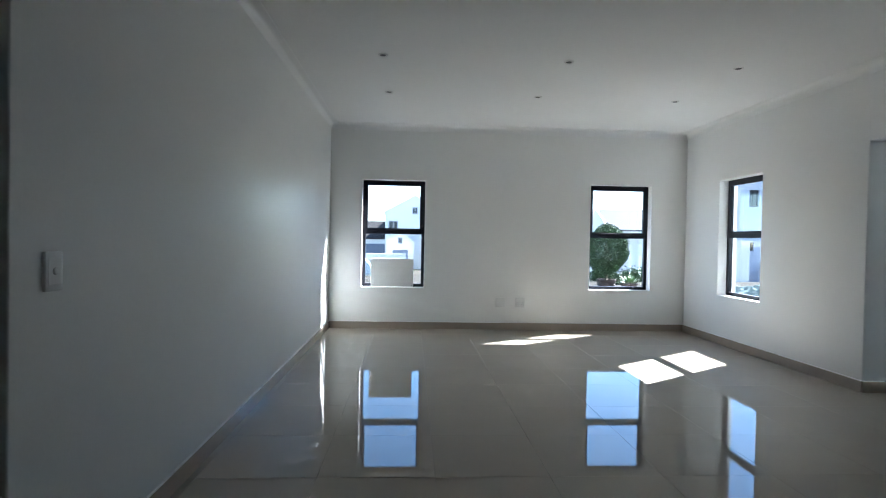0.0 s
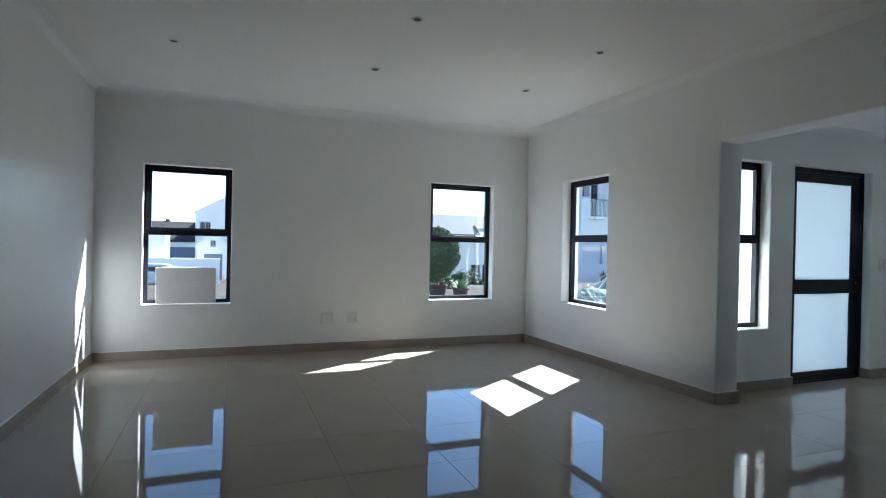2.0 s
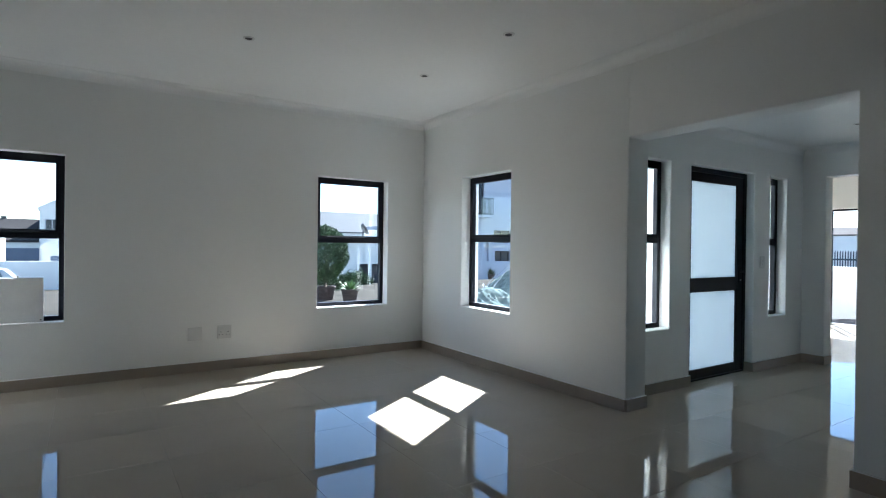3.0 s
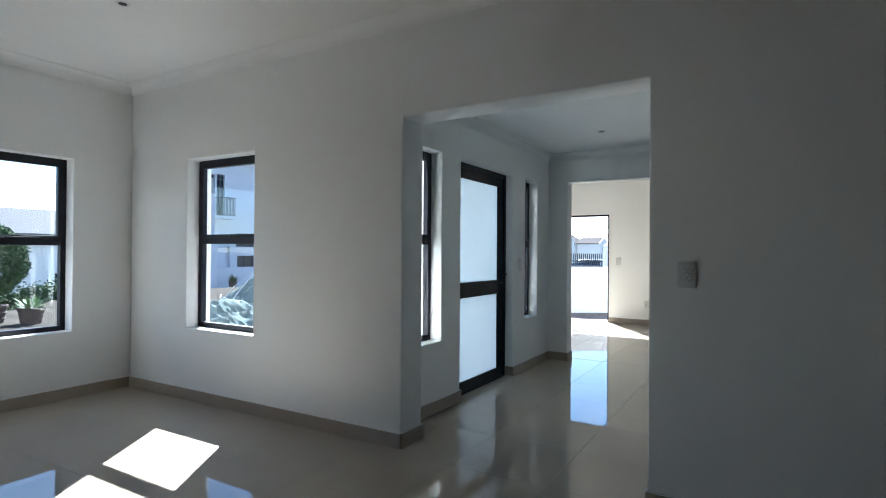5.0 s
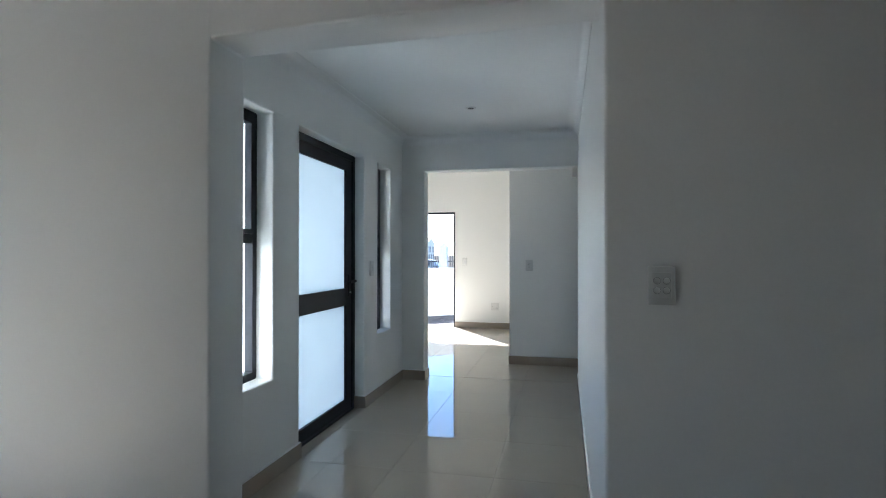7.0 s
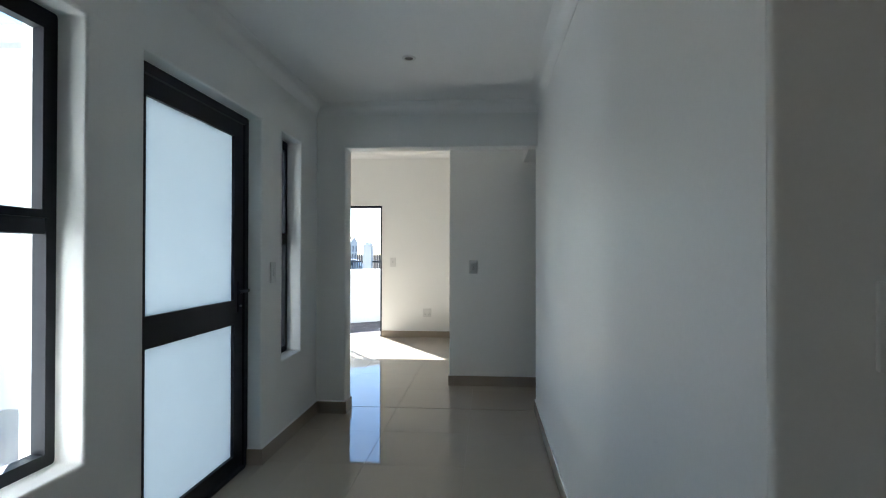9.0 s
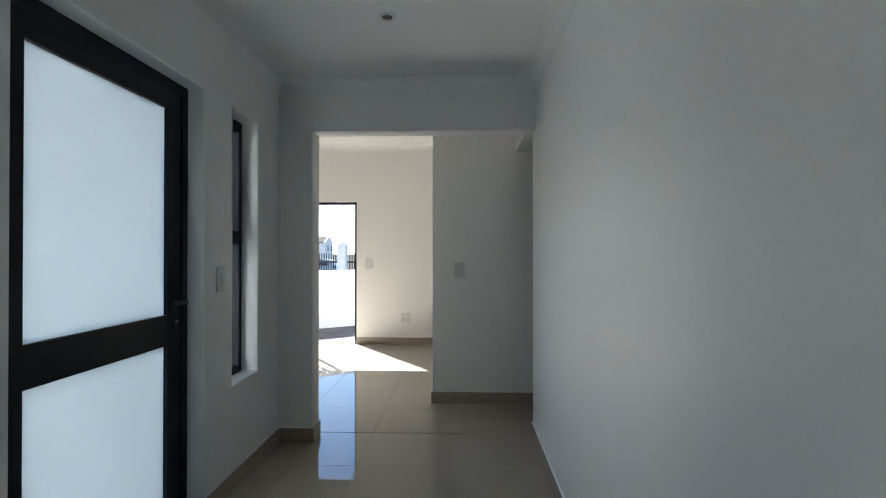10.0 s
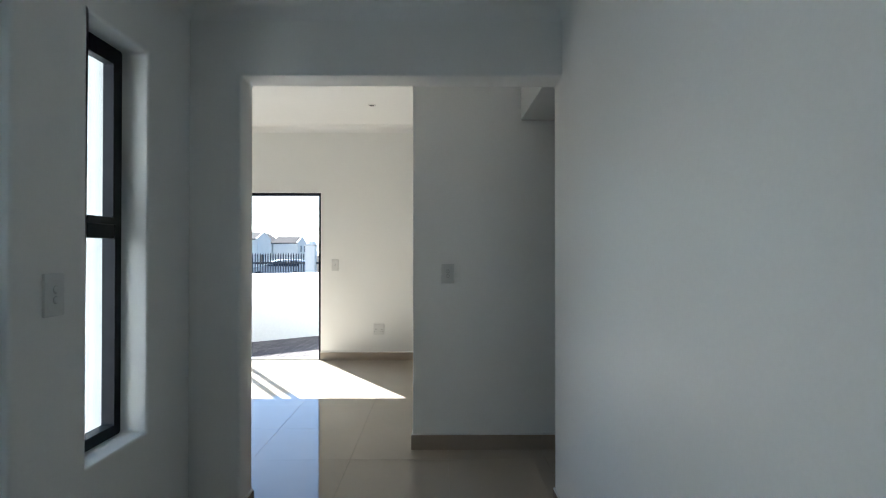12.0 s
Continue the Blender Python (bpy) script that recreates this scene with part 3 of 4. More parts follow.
# low white building with a doorway, beyond the potted plants
shed = thing("outbuilding", pose(10.0, 24, slope_at(11, 24)), "low white flat-roofed outbuilding with dark doorway", "building")
zz = slope_at(11, 24)
part("wall", boxes((0, 1.05, 0, 4, -0.3, 1.39 - zz), (2.7, 6, 0, 4, -0.3, 1.39 - zz), (1.05, 2.7, 0, 4, 0.45 - zz, 1.39 - zz), (1.05, 2.7, 1.5, 4, -0.3, 0.45 - zz)), RENDER_WHITE, shed)
part("roof", boxes((-0.1, 6.1, -0.1, 4.1, 1.392 - zz, 1.47 - zz)), RENDER_WHITE, shed)
part("door", boxes((1.07, 2.68, 0.45, 0.50, -0.1, 0.43 - zz)), DARKGLASS, shed, "dark glazed door")
for a in (1.03, 1.62, 2.64):
    part("jamb", boxes((a, a + 0.12, -0.03, 0.05, -0.2, 0.445 - zz)), RENDER_WHITE, shed)
part("upper_wall", boxes((3.05, 5.6, 0.6, 3.6, 1.473 - zz, 2.05 - zz)), RENDER_WHITE, shed)
part("fascia", boxes((2.95, 5.7, 0.5, 3.7, 2.053 - zz, 2.22 - zz), bevel=0.01), BLUE_DOOR, shed, "blue-grey fascia")
dish = thing("satellite_dish", pose(11.5, 24.4, 1.47, 0, 0, 0), "tilted dark grey satellite dish on a roof", "satellite dish")
bm = bmesh.new()
tube(bm, [(0, 0, 0), (0, 0, 0.45)], 0.03)
part("mast", bm, FENCE, dish)
bm = lathe(bmesh.new(), [(0.26, 0.10), (0.22, 0.05), (0.15, 0.015), (0.02, 0.0), (0.02, -0.03), (0.15, -0.02), (0.23, 0.02), (0.28, 0.10)], 24)
bmesh.ops.transform(bm, matrix=Matrix.Translation((0, -0.03, 0.5)) @ Euler((radians(8), radians(59), 0)).to_matrix().to_4x4(), verts=bm.verts)
smooth(part("dish", bm, DARK, dish))
# far house; haze is put into its roof colour
gable_house("distant_house", pose(23.2, 66, G50, 0, 0, -90), 9, 12, 4.2, 6.7, RENDER_WHITE, "distant pale house with gabled roof", roof_mat=HAZY_ROOF)


# the neighbour's two-storey house, its bluish shade put into the render colour
def neighbour():
    nz = slope_at(22, 30)
    ob = thing("neighbour_house", pose(19.0, 30, nz), "pale two-storey neighbouring house with small balcony, bluish shade in its colour", "house")
    H = 6.75 - nz
    holes = {"balcony_door": (3.12, 3.68, 3.35 - nz, 5.76 - nz), "window_a": (2.48, 3.04, 4.6 - nz, 5.7 - nz), "window_b": (4.6, 5.9, -0.6 - nz, 1.0 - nz), "window_c": (4.5, 5.9, 1.55 - nz, 2.36 - nz), "window_d": (0.75, 1.35, 3.44 - nz, 4.4 - nz), "window_e": (0.7, 1.1, 0.95 - nz, 1.45 - nz), "slot": (3.79, 4.09, 0.34 - nz, 1.55 - nz)}
    cuts_x = sorted({0.45, 26.0, *(v for h in holes.values() for v in h[:2])})
    cuts_z = sorted({0.0, H, *(v for h in holes.values() for v in h[2:])})
    bm = bmesh.new()
    for a0, a1 in zip(cuts_x, cuts_x[1:]):
        for b0, b1 in zip(cuts_z, cuts_z[1:]):
            cx, cz = (a0 + a1) / 2, (b0 + b1) / 2
            deep = any(h[0] < cx < h[1] and h[2] < cz < h[3] for h in holes.values())
            box(bm, a0, a1, 0.22 if deep else 0.0, 9, b0 if b0 else -0.8, b1)
    part("wall", bm, RENDER_SHADED, ob)
    part("roof", boxes((0.15, 26.4, -0.45, 9.4, H + 0.003, H + 0.32), (0.25, 26.3, -0.3, 9.3, H + 0.321, H + 0.5)), ROOF, ob, "dark grey overhanging roof edge")
    for key, (a, b, c, e) in holes.items():
        if key == "slot":
            continue
        win = part("window", boxes((a, b, 0.20, 0.215, c, e)), DARKGLASS, ob, "dark window glazing")
        part("frame", boxes((a, a + 0.07, 0.12, 0.199, c, e), (b - 0.07, b, 0.12, 0.199, c, e), (a + 0.07, b - 0.07, 0.12, 0.199, e - 0.07, e), (a + 0.07, b - 0.07, 0.12, 0.199, c, c + 0.07),
                            ((a + b) / 2 - 0.03, (a + b) / 2 + 0.03, 0.12, 0.199, c + 0.07, e - 0.07)), ALU, win)
    part("louvre_panel", boxes(*[(2.62, 3.0, 0.05, 0.11, 4.66 - nz + 0.11 * k, 4.66 - nz + 0.11 * k + 0.07) for k in range(8)]), RENDER_GREY, ob, "grey louvred shutter")
    z0 = 3.3 - nz
    part("front_wall", boxes((0.1, 8.0, -2.2, -2.0, -0.8, 0.39 - nz)), RENDER_SHADED, ob, "low pale forecourt wall")
    for x0, x1 in ((3.0, 3.92),):
        bal = part("balcony", boxes((x0, x1, -0.75, 0.0, z0 - 0.16, z0)), RENDER_SHADED, ob, "small projecting balcony slab")
        part("top_rail", boxes((x0 + 0.02, x1 - 0.02, -0.73, -0.69, z0 + 1.03, z0 + 1.09), (x0 + 0.02, x0 + 0.06, -0.69, 0, z0 + 1.03, z0 + 1.09), (x1 - 0.06, x1 - 0.02, -0.69, 0, z0 + 1.03, z0 + 1.09)), FENCE, bal)
        part("bottom_rail", boxes((x0 + 0.06, x1 - 0.06, -0.73, -0.69, z0 + 0.05, z0 + 0.09)), FENCE, bal)
        x = x0 + 0.04
        while x < x1:
            part("baluster", boxes((x - 0.018, x + 0.018, -0.728, -0.692, z0, z0 + 1.03)), FENCE, bal)
            x += 0.1


neighbour()


# heap of green netting beside the house
def net_heap():
    """Netting thrown over a pile: a taut slope on one side, tangled folds at its foot."""
    bm = bmesh.new()
    n = 120
    grid = []
    for i in range(n + 1):
        row = []
        for k in range(n + 1):
            x, y = -1.7 + 3.4 * i / n, -1.5 + 3.0 * k / n
            r = math.hypot((x - 0.5) / 1.25, (y - 0.1) / 1.2)
            z = 1.12 * max(0.0, 1 - r) ** 0.9
            r2 = math.hypot((x + 0.75) / 0.85, (y + 0.25) / 0.9)
            z = max(z, 0.58 * max(0.0, 1 - r2 * r2) ** 0.7)
            warp = Vector((x * 2.1 + 0.6 * noise.noise(Vector((x * 1.5, y * 1.5, 2))), y * 2.1, 5))
            ridge = 1 - abs(noise.noise(warp)) * 2.2
            fine = 1 - abs(noise.noise(warp * 2.7 + Vector((4, 1, 0)))) * 2.4
            crease = 1 - abs(noise.noise(Vector((x * 9 + 3 * y, y * 5 - 2 * x, 1.5)))) * 2.6
            foot = min(1.0, max(0.15, 1.15 - (z - 0.25)))
            if z > 0.0:
                z += (0.07 * ridge + 0.035 * fine + 0.035 * crease) * foot * min(1.0, z * 6)
            edge = max(abs(x) / 1.7, abs(y) / 1.5)
            row.append(bm.verts.new((x, y, max(-0.03, z - (0.05 if edge > 0.97 else 0.0)))))
        grid.append(row)
    for i in range(n):
        for k in range(n):
            q = (grid[i][k], grid[i + 1][k], grid[i + 1][k + 1], grid[i][k + 1])
            if max(v.co.z for v in q) > 0.0:
                bm.faces.new(q)
    for v in [v for v in bm.verts if not v.link_faces]:
        bm.verts.remove(v)
    ob = thing("net_heap", pose(7.85, 10.0, GZ), "crumpled heap of pale green shade netting on the ground", "netting")
    smooth(part("netting", bm, TARP, ob), 30)
    rng = random.Random(5)
    for k in range(5):
        a, pts = 2.0 + 0.75 * k, []
        for i in range(12):
            f = i / 11
            x, y = 0.5 + 1.35 * f * math.cos(a + 0.7 * f), 0.1 + 1.25 * f * math.sin(a + 0.7 * f)
            r = math.hypot((x - 0.5) / 1.25, (y - 0.1) / 1.2)
            r2 = math.hypot((x + 0.75) / 0.85, (y + 0.25) / 0.9)
            z = max(1.12 * max(0.0, 1 - r) ** 0.9, 0.58 * max(0.0, 1 - r2 * r2) ** 0.7)
            pts.append((x, y, z + 0.1 + 0.06 * rng.random()))
        bm = bmesh.new()
        tube(bm, pts, 0.008, 6)
        smooth(part("rope", bm, RENDER_GREY, ob, "pale rope edge of the netting"))


net_heap()


def spiky_plant(name, m, count, length, pot, label, seed, mat=AGAVE):
    """A rosette of tapering leaves, in a pot or the ground."""
    ob = thing(name, m, label, "plant")
    base = 0.0
    if pot:
        bm = lathe(bmesh.new(), [(0.165, 0.0), (0.175, 0.06), (0.185, 0.065), (0.187, 0.08), (0.18, 0.085), (0.192, 0.15), (0.202, 0.155), (0.204, 0.17), (0.197, 0.175), (0.212, 0.25), (0.226, 0.255), (0.226, 0.30), (0.20, 0.30), (0.185, 0.22)], 20)
        smooth(part("pot", bm, POT, ob, "brown clay pot"), 30)
        base = 0.24
    rng = random.Random(seed)
    bm = bmesh.new()
    for k in range(count):
        a, up = k * 2.39996, 0.25 + 1.15 * (k / count)
        ln = length * rng.uniform(0.75, 1.1)
        side, out = Vector((-math.sin(a), math.cos(a), 0)), Vector((math.cos(a), math.sin(a), 0))
        prev = None
        for i in range(5):
            f = i / 4
            p = out * (ln * f * math.cos(up) + 0.02) + Vector((0, 0, base + ln * f * math.sin(up) - 0.18 * ln * f * f))
            wdt = 0.045 * (1 - f) * (1 + f) + 0.002
            row = [bm.verts.new(p - side * wdt), bm.verts.new(p - Vector((0, 0, 0.012 * (1 - f)))), bm.verts.new(p + side * wdt)]
            if prev:
                for j in range(2):
                    bm.faces.new((prev[j], prev[j + 1], row[j + 1], row[j]))
            prev = row
    part("leaves", bm, mat, ob)
    return ob


spiky_plant("potted_agave", pose(6.62, 14.6, GZ), 40, 0.40, True, "spiky green agave in a brown clay pot", 1)
spiky_plant("aloe", pose(20.7, 26.7, slope_at(20.7, 26.7)), 34, 0.58, True, "dark spiky aloe in a clay pot by a wall", 2, LEAF)


def clipped_tree(m, label):
    """A clipped round-headed tree in a pot: trunk, limbs and a crown of many leaves."""
    ob = thing("potted_tree", m, label, "tree")
    bm = lathe(bmesh.new(), [(0.20, 0.0), (0.215, 0.07), (0.226, 0.075), (0.228, 0.095), (0.22, 0.10), (0.234, 0.18), (0.246, 0.185), (0.248, 0.205), (0.24, 0.21), (0.254, 0.29), (0.268, 0.295), (0.268, 0.34), (0.24, 0.34), (0.22, 0.27)], 20)
    smooth(part("pot", bm, POT, ob, "brown clay pot"), 30)
    rng = random.Random(11)
    bm = bmesh.new()
    tube(bm, [(0, 0, 0.26), (0.02, 0.01, 0.6), (-0.01, 0.0, 0.85), (0.01, 0.01, 1.2)], 0.045, 8, 0.6)
    for k in range(9):
        a, z = k * 2.4, 0.62 + 0.06 * k
        tube(bm, [(0, 0, z), (0.2 * math.cos(a), 0.2 * math.sin(a), z + 0.16), (0.42 * math.cos(a), 0.42 * math.sin(a), z + 0.34)], 0.022, 6, 0.4)
    smooth(part("trunk", bm, BARK, ob))
    bm = bmesh.new()
    for k in range(8000):
        u, th = rng.uniform(-1, 1), rng.uniform(0, math.tau)
        s = math.sqrt(1 - u * u)
        d = Vector((s * math.cos(th), s * math.sin(th), u))
        lump = 1 + 0.10 * noise.noise(d * 2.2) + 0.07 * noise.noise(d * 6)
        r = lump * (rng.uniform(0.55, 1.0) ** 0.4 + (0.06 if rng.random() < 0.06 else 0))
        p = Vector((d.x * 0.575 * r, d.y * 0.575 * r, 1.18 + d.z * 0.69 * r))
        q = Euler((rng.uniform(0, 6.3), rng.uniform(0, 6.3), rng.uniform(0, 6.3))).to_matrix()
        ln, wd = rng.uniform(0.03, 0.055), rng.uniform(0.012, 0.02)
        v = [bm.verts.new(p + q @ Vector(c)) for c in ((0, -ln, 0), (wd, 0, 0.006), (0, ln, 0), (-wd, 0, 0.006))]
        bm.faces.new(v)
    part("crown", bm, LEAF, ob, "dense clipped dark green crown")


clipped_tree(pose(6.2, 15.2, GZ), "round clipped green tree in a clay pot")


# low bushes behind the pots
def bush(m, seed, size):
    ob = thing("bush", m, "small loose green garden bush", "bush", "garden bushes")
    rng = random.Random(seed)
    bm = bmesh.new()
    lobes = [Vector((rng.uniform(-0.5, 0.5), rng.uniform(-0.5, 0.5), rng.uniform(0.1, 0.5))) * size for k in range(7)]
    for k in range(2600):
        o = lobes[k % 7]
        d = o + Vector((rng.gauss(0, 0.17), rng.gauss(0, 0.17), rng.gauss(0, 0.2))) * size
        d.z = abs(d.z)
        q = Euler((rng.uniform(0, 6.3), rng.uniform(0, 6.3), rng.uniform(0, 6.3))).to_matrix()
        ln = rng.uniform(0.04, 0.075)
        v = [bm.verts.new(d + q @ Vector(c)) for c in ((0, -ln, 0), (ln * 0.35, 0, 0), (0, ln, 0), (-ln * 0.35, 0, 0))]
        bm.faces.new(v)
    part("foliage", bm, LEAF, ob)


for i, (x, y, s) in enumerate(((7.4, 18.0, 0.42), (8.7, 19.6, 0.55), (9.7, 21.0, 0.6), (8.0, 20.5, 0.6))):
    bush(pose(x, y, slope_at(x, y)), 20 + i, s)


def parked_car(m, label):
    """A hatchback: local x along its length (front at +x), z up from the road."""
    ob = thing("parked_car", m, label, "car", "parked cars")
    side = [(-2.05, 0.32), (-2.08, 0.62), (-1.98, 0.95), (-1.62, 1.38), (-1.2, 1.46), (0.0, 1.45), (0.35, 1.36), (1.02, 0.98), (1.75, 0.86), (2.05, 0.66), (2.1, 0.35), (1.9, 0.25), (-1.9, 0.25)]
    bm = bmesh.new()
    rings = []
    for y, inset in ((-0.84, 0.06), (-0.80, 0.0), (0.80, 0.0), (0.84, 0.06)):
        rings.append([bm.verts.new((x * (1 - inset * 0.2), y * (0.86 if z > 1.1 else 1.0), z - (inset * 0.4 if z > 1.1 else -inset * 0.4))) for x, z in side])
    n = len(side)
    for r0, r1 in zip(rings, rings[1:]):
        for k in range(n):
            bm.faces.new((r0[k], r0[(k + 1) % n], r1[(k + 1) % n], r1[k]))
    bm.faces.new(rings[0])
    bm.faces.new(rings[-1][::-1])
    bmesh.ops.recalc_face_normals(bm, faces=bm.faces)
    smooth(part("body", bm, CARPAINT, ob), 35)
    for s in (-1, 1):
        bm = bmesh.new()
        pts = [(-1.55, 0.98), (-1.4, 1.33), (-0.1, 1.36), (0.25, 1.28), (0.85, 0.99)]
        a = [bm.verts.new((x, s * (0.853 if z < 1.1 else 0.745), z)) for x, z in pts]
        b = [bm.verts.new((x, s * (0.80 if z < 1.1 else 0.70), z)) for x, z in pts]
        bm.faces.new(a)
        bm.faces.new(b[::-1])
        for k in range(5):
            bm.faces.new((a[k], b[k], b[(k + 1) % 5], a[(k + 1) % 5]))
        bmesh.ops.recalc_face_normals(bm, faces=bm.faces)
        part("side_window", bm, DARKGLASS, ob, "dark tinted side windows")
    for x in (-1.28, 1.3):
        for s in (-1, 1):
            bm = bmesh.new()
            lathe(bm, [(0.2, -0.1), (0.30, -0.1), (0.32, -0.07), (0.32, 0.07), (0.30, 0.1), (0.2, 0.1)], 24)
            bmesh.ops.transform(bm, matrix=pose(x, s * 0.77, 0.32, 90), verts=bm.verts)
            wheel = smooth(part("wheel", bm, RUBBER, ob, "black tyre"))
            bm = bmesh.new()
            lathe(bm, [(0.05, -0.06), (0.2, -0.08), (0.2, 0.08), (0.05, 0.06)], 16)
            bmesh.ops.transform(bm, matrix=pose(x, s * 0.79, 0.32, 90), verts=bm.verts)
            part("rim", bm, STEEL, wheel, "steel rim")
    for s in (-1, 1):
        part("headlight", boxes((1.95, 2.09, s * 0.62 - 0.14, s * 0.62 + 0.14, 0.60, 0.72), bevel=0.02), GLASS, ob)
        part("tail_light", boxes((-2.07, -1.97, s * 0.66 - 0.1, s * 0.66 + 0.1, 0.72, 0.95), bevel=0.02), POT, ob, "red tail light")
    return ob


street_car = parked_car(pose(-4.05, 38.3, slope_at(-3, 38.3), 0, 0, 180), "silver hatchback parked by the white wall")
street_car.scale = (1.0, 1.0, 0.9)
parked_car(pose(44.5, 15.0, slope_at(44.5, 15), 0, 0, 90), "silver hatchback parked behind the palisade fence")

# patio beyond the far room
patio_wall = garden_wall("patio_wall", pose(12.64, 8.14, GZ, 0, 0, -53), 5.0, 1.08, "low white plastered patio wall", 0.22, False)


def palisade():
    ob = thing("palisade_fence", pose(20, 4.2, slope_at(20, 8)), "grey steel palisade fence with a white pillar", "fence")
    z = slope_at(20, 8)
    top = 1.30 - z
    for b in (0.35, top - 0.3):
        part("rail", boxes((0.03, 0.07, 0, 2.795, b, b + 0.05), (0.03, 0.07, 3.05, 9.0, b, b + 0.05)), FENCE, ob)
    y = 0.06
    while y < 9:
        if not 2.74 < y < 3.08:
            bm = bmesh.new()
            v = [bm.verts.new(p) for p in ((0, y - 0.015, 0), (0.02, y, 0), (0, y + 0.015, 0), (0, y - 0.015, top - 0.06), (0.02, y, top), (0, y + 0.015, top - 0.06))]
            w = [bm.verts.new((q.co.x - 0.006, q.co.y, q.co.z)) for q in v]
            for s in (v, w):
                bm.faces.new((s[0], s[1], s[4], s[3]))
                bm.faces.new((s[1], s[2], s[5], s[4]))
            for p, q in ((0, 3), (3, 4), (4, 5), (5, 2)):
                bm.faces.new((v[p], v[q], w[q], w[p]))
            part("pale", bm, FENCE, ob)
        y += 0.068
    part("pillar", boxes((-0.15, 0.15, 2.80, 3.045, 0, 1.49 - z), bevel=0.006), RENDER_WHITE, ob, "white plastered pillar")
    bm = lathe(boxes((-0.175, 0.175, 2.775, 3.07, 1.492 - z, 1.525 - z), bevel=0.008), [(0.125, 0.0), (0.12, 0.035), (0.10, 0.07), (0.06, 0.095), (0.004, 0.105)], 18)
    for v in [v for v in bm.verts if v.co.z < 0.3]:
        v.co += Vector((0, 2.9225, 1.525 - z))
    part("pillar_cap", bm, RENDER_WHITE, ob, "domed plaster cap")


palisade()
gable_house("street_house", pose(94, 34.2, -1.3, 0, 0, -90), 4.9, 10, 4.3, 5.98, RENDER_WHITE, "white gabled house beyond the fence", [(-1.0, 2.0, 1.0, 1.2, "w")])
gable_house("street_house", pose(100.6, 27.4, -1.0, 0, 0, 0), 5.7, 4.2, 4.0, 5.04, RENDER_WHITE, "long white house with brown-grey roof beyond the fence", [(-1.2, 2.6, 0.7, 1.0, "w"), (1.2, 2.6, 0.7, 1.0, "w")])
gable_house("street_house", pose(83, 28.4, -1.1, 0, 0, 0), 6, 8, 4.3, 5.25, RENDER_WHITE, "white house with dark roof beyond the fence", [(-1.5, 1.0, 1.2, 1.2, "w")])

# canopy slab over the entrance door
canopy = part("porch_canopy", boxes((XE + TH + 0.003, X2 - 0.003, HN + TH + 0.003, HN + TH + 0.8, 2.58, 2.74), bevel=0.01), RENDER_WHITE)
tagged(canopy, "white concrete canopy over the entrance", "canopy", kind="structure")
step = part("porch_step", boxes((XE + TH + 0.01, X2 - 0.01, HN + TH + 0.003, HN + TH + 2.4, GZ - 0.2, -0.03), bevel=0.008), CONCRETE)
tagged(step, "pale screeded entrance step", "step", kind="structure")
patio_slab = part("patio_slab", boxes((XF + TH, 16.4, 3.0, 9.0, GZ - 0.2, GZ + 0.012), (XF + TH + 0.01, 16.39, 3.01, 8.99, GZ + 0.012, GZ + 0.037)), JOINT)
tagged(patio_slab, "sand bed below the patio pavers", "paving", kind="structure")

# ---- floor tiles ----
floor = part("floor", boxes((XW - 0.1, XE, YS - 0.1, YN + 0.1, GZ - 0.01, -0.004), (-2.5, XW - 0.1, YS - 0.1, 1.9, GZ - 0.01, -0.004), (XE, X2 + 0.1, HS - 0.1, HN + 0.2, GZ - 0.01, -0.004),
                    (X2 + 0.1, XF + 0.2, 0.8, YL + 0.1, GZ - 0.01, -0.004)), GROUT)
tagged(floor, "polished beige porcelain tile floor with thin joints", "floor", kind="structure")
TX, TY, TX0, TY0, GAP = 0.612, 0.608, 5.17, 3.685, 0.0016
shapes = {}


def tile_mesh(w, d):
    key = (round(w, 3), round(d, 3))
    if key not in shapes:
        bm, c = bmesh.new(), 0.0007
        low = [bm.verts.new(p) for p in ((0, 0, -0.004), (w, 0, -0.004), (w, d, -0.004), (0, d, -0.004))]
        mid = [bm.verts.new(p) for p in ((0, 0, -c), (w, 0, -c), (w, d, -c), (0, d, -c))]
        top = [bm.verts.new(p) for p in ((c, c, 0), (w - c, c, 0), (w - c, d - c, 0), (c, d - c, 0))]
        for r0, r1 in ((low, mid), (mid, top)):
            for k in range(4):
                bm.faces.new((r0[k], r0[(k + 1) % 4], r1[(k + 1) % 4], r1[k]))
        bm.faces.new(top)
        me = bpy.data.meshes.new("tile")
        bm.to_mesh(me)
        bm.free()
        me.materials.append(TILE)
        shapes[key] = me
    return shapes[key]


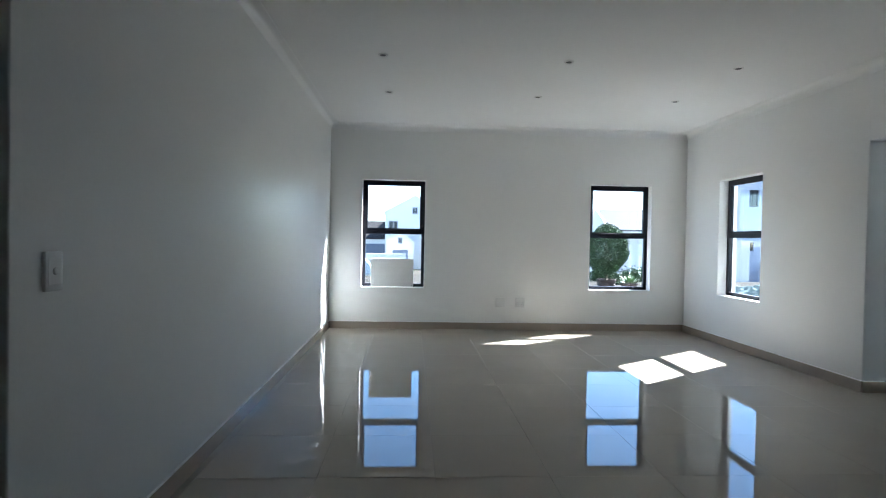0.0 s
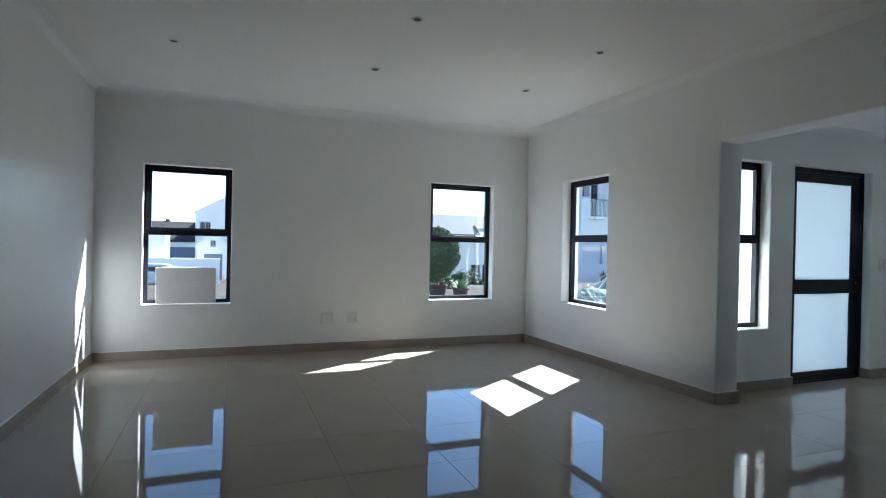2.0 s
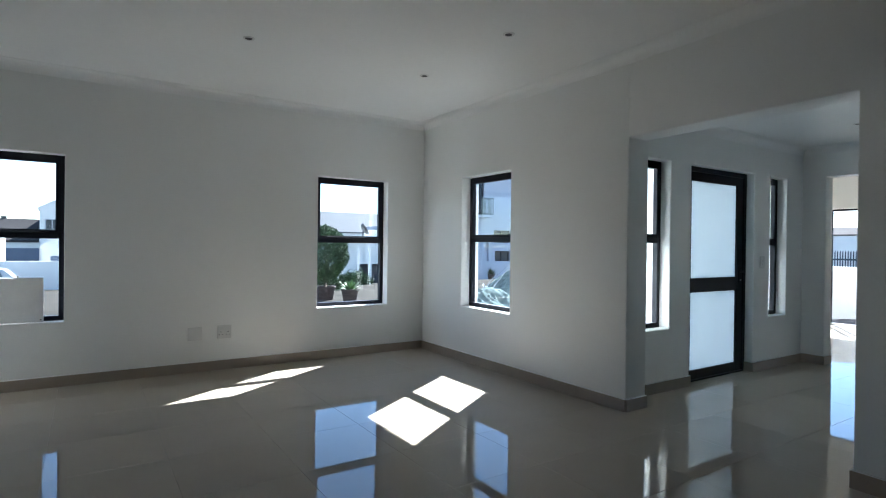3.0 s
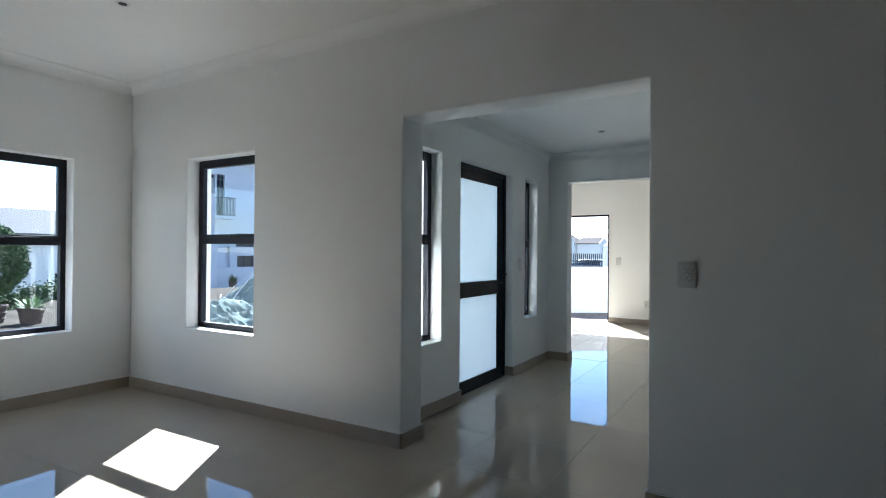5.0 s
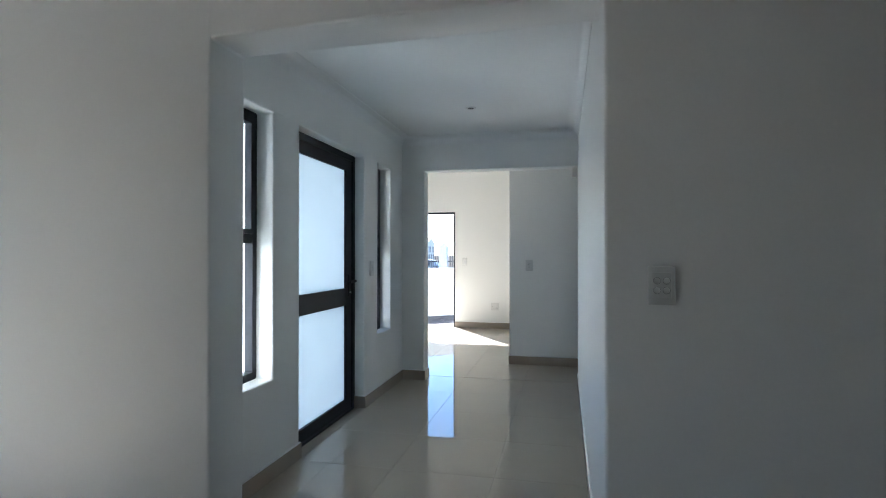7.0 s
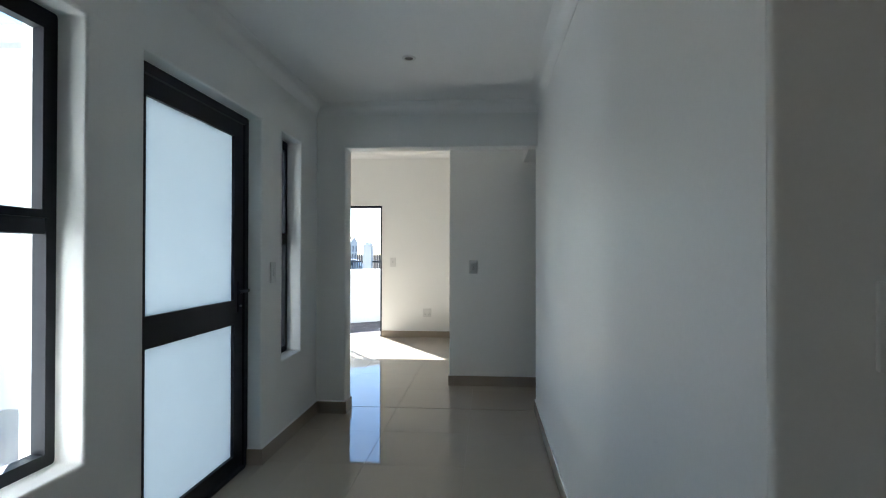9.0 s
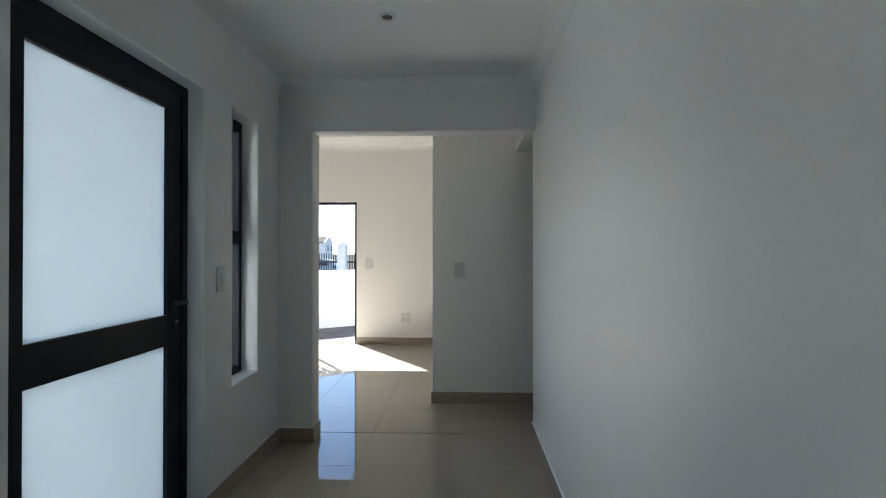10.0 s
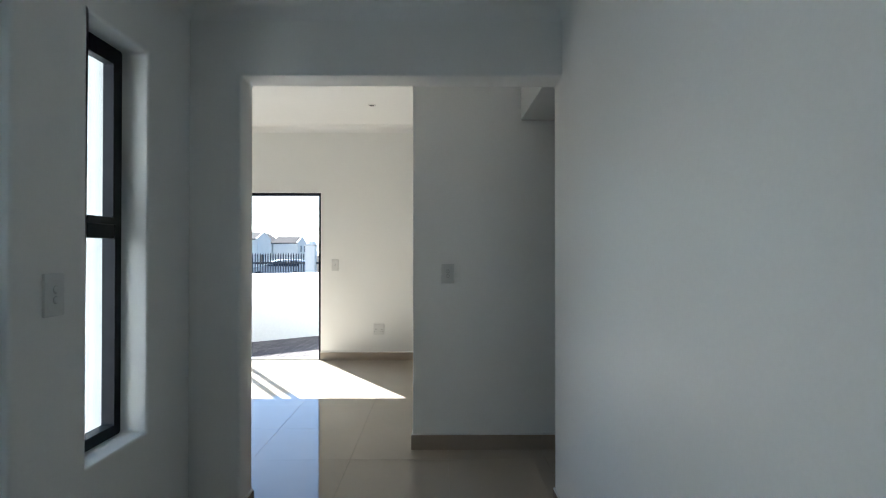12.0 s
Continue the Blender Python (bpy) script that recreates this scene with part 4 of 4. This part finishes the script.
AREAS = [(XW - 0.02, XE + 0.0, YS - 0.02, YN + 0.02), (-2.6 + TH - 0.02, XW - 0.02, YS - 0.02, 1.87), (XE, X3 + 0.02, HS - 0.02, 4.69 + 0.0), (XE + TH - 0.02, X2 + 0.02, 4.69, HN + 0.09),
         (X3 + 0.02, XF + 0.14, 3.155, YL + 0.02), (X3 - 0.02, XB + 0.02, 0.78, 3.155)]
for x0, x1, y0, y1 in AREAS:
    for i in range(math.floor((x0 - TX0) / TX), math.ceil((x1 - TX0) / TX)):
        for k in range(math.floor((y0 - TY0) / TY), math.ceil((y1 - TY0) / TY)):
            a0, a1 = max(x0, TX0 + i * TX + GAP / 2), min(x1, TX0 + (i + 1) * TX - GAP / 2)
            b0, b1 = max(y0, TY0 + k * TY + GAP / 2), min(y1, TY0 + (k + 1) * TY - GAP / 2)
            if a1 - a0 > 0.012 and b1 - b0 > 0.012:
                t = new("tile", tile_mesh(a1 - a0, b1 - b0))
                t.location = (a0, b0, 0)
                t.parent = floor

# ---- patio pavers, in running bond ----
PW, PL = 0.105, 0.21
LAY = radians(-5)
paver_mesh = bpy.data.meshes.new("paver")
bm = boxes((0.004, PL - 0.004, 0.005, PW - 0.005, 0, 0.03), bevel=0.003)
bm.to_mesh(paver_mesh)
bm.free()
paver_mesh.materials.append(PAVER)
near, rest = [], []
for k in range(-30, 30):
    for i in range(-24, 24):
        u, v = (i + 0.5 * (k % 2)) * PL, k * PW
        x, y = 13.6 + math.cos(LAY) * u - math.sin(LAY) * v, 6.0 + math.sin(LAY) * u + math.cos(LAY) * v
        if XF + TH + 0.02 < x < 16.1 and 3.1 < y < 8.8:
            (near if (x < 14.4 and 5.4 < y < 6.6) else rest).append((x, y, -5))
near.sort()
for x, y, a in near[:300]:
    p = new("paver", paver_mesh)
    p.matrix_basis = pose(x, y, GZ + 0.012, 0, 0, a)
    p.parent = patio_slab
flat, verts, faces = boxes((0.004, PL - 0.004, 0.005, PW - 0.005, 0, 0.03)), [], []
for x, y, a in near[300:] + rest:
    m, at = pose(x, y, GZ + 0.012, 0, 0, a), len(verts)
    verts += [tuple(m @ q.co) for q in flat.verts]
    faces += [[at + q.index for q in f.verts] for f in flat.faces]
flat.free()
me = bpy.data.meshes.new("pavers")
me.from_pydata(verts, [], faces)
me.materials.append(PAVER)
more = new("paver_field", me)
more.parent = patio_slab
tagged(more, "brown-grey clay pavers laid in running bond", kind="stuff")
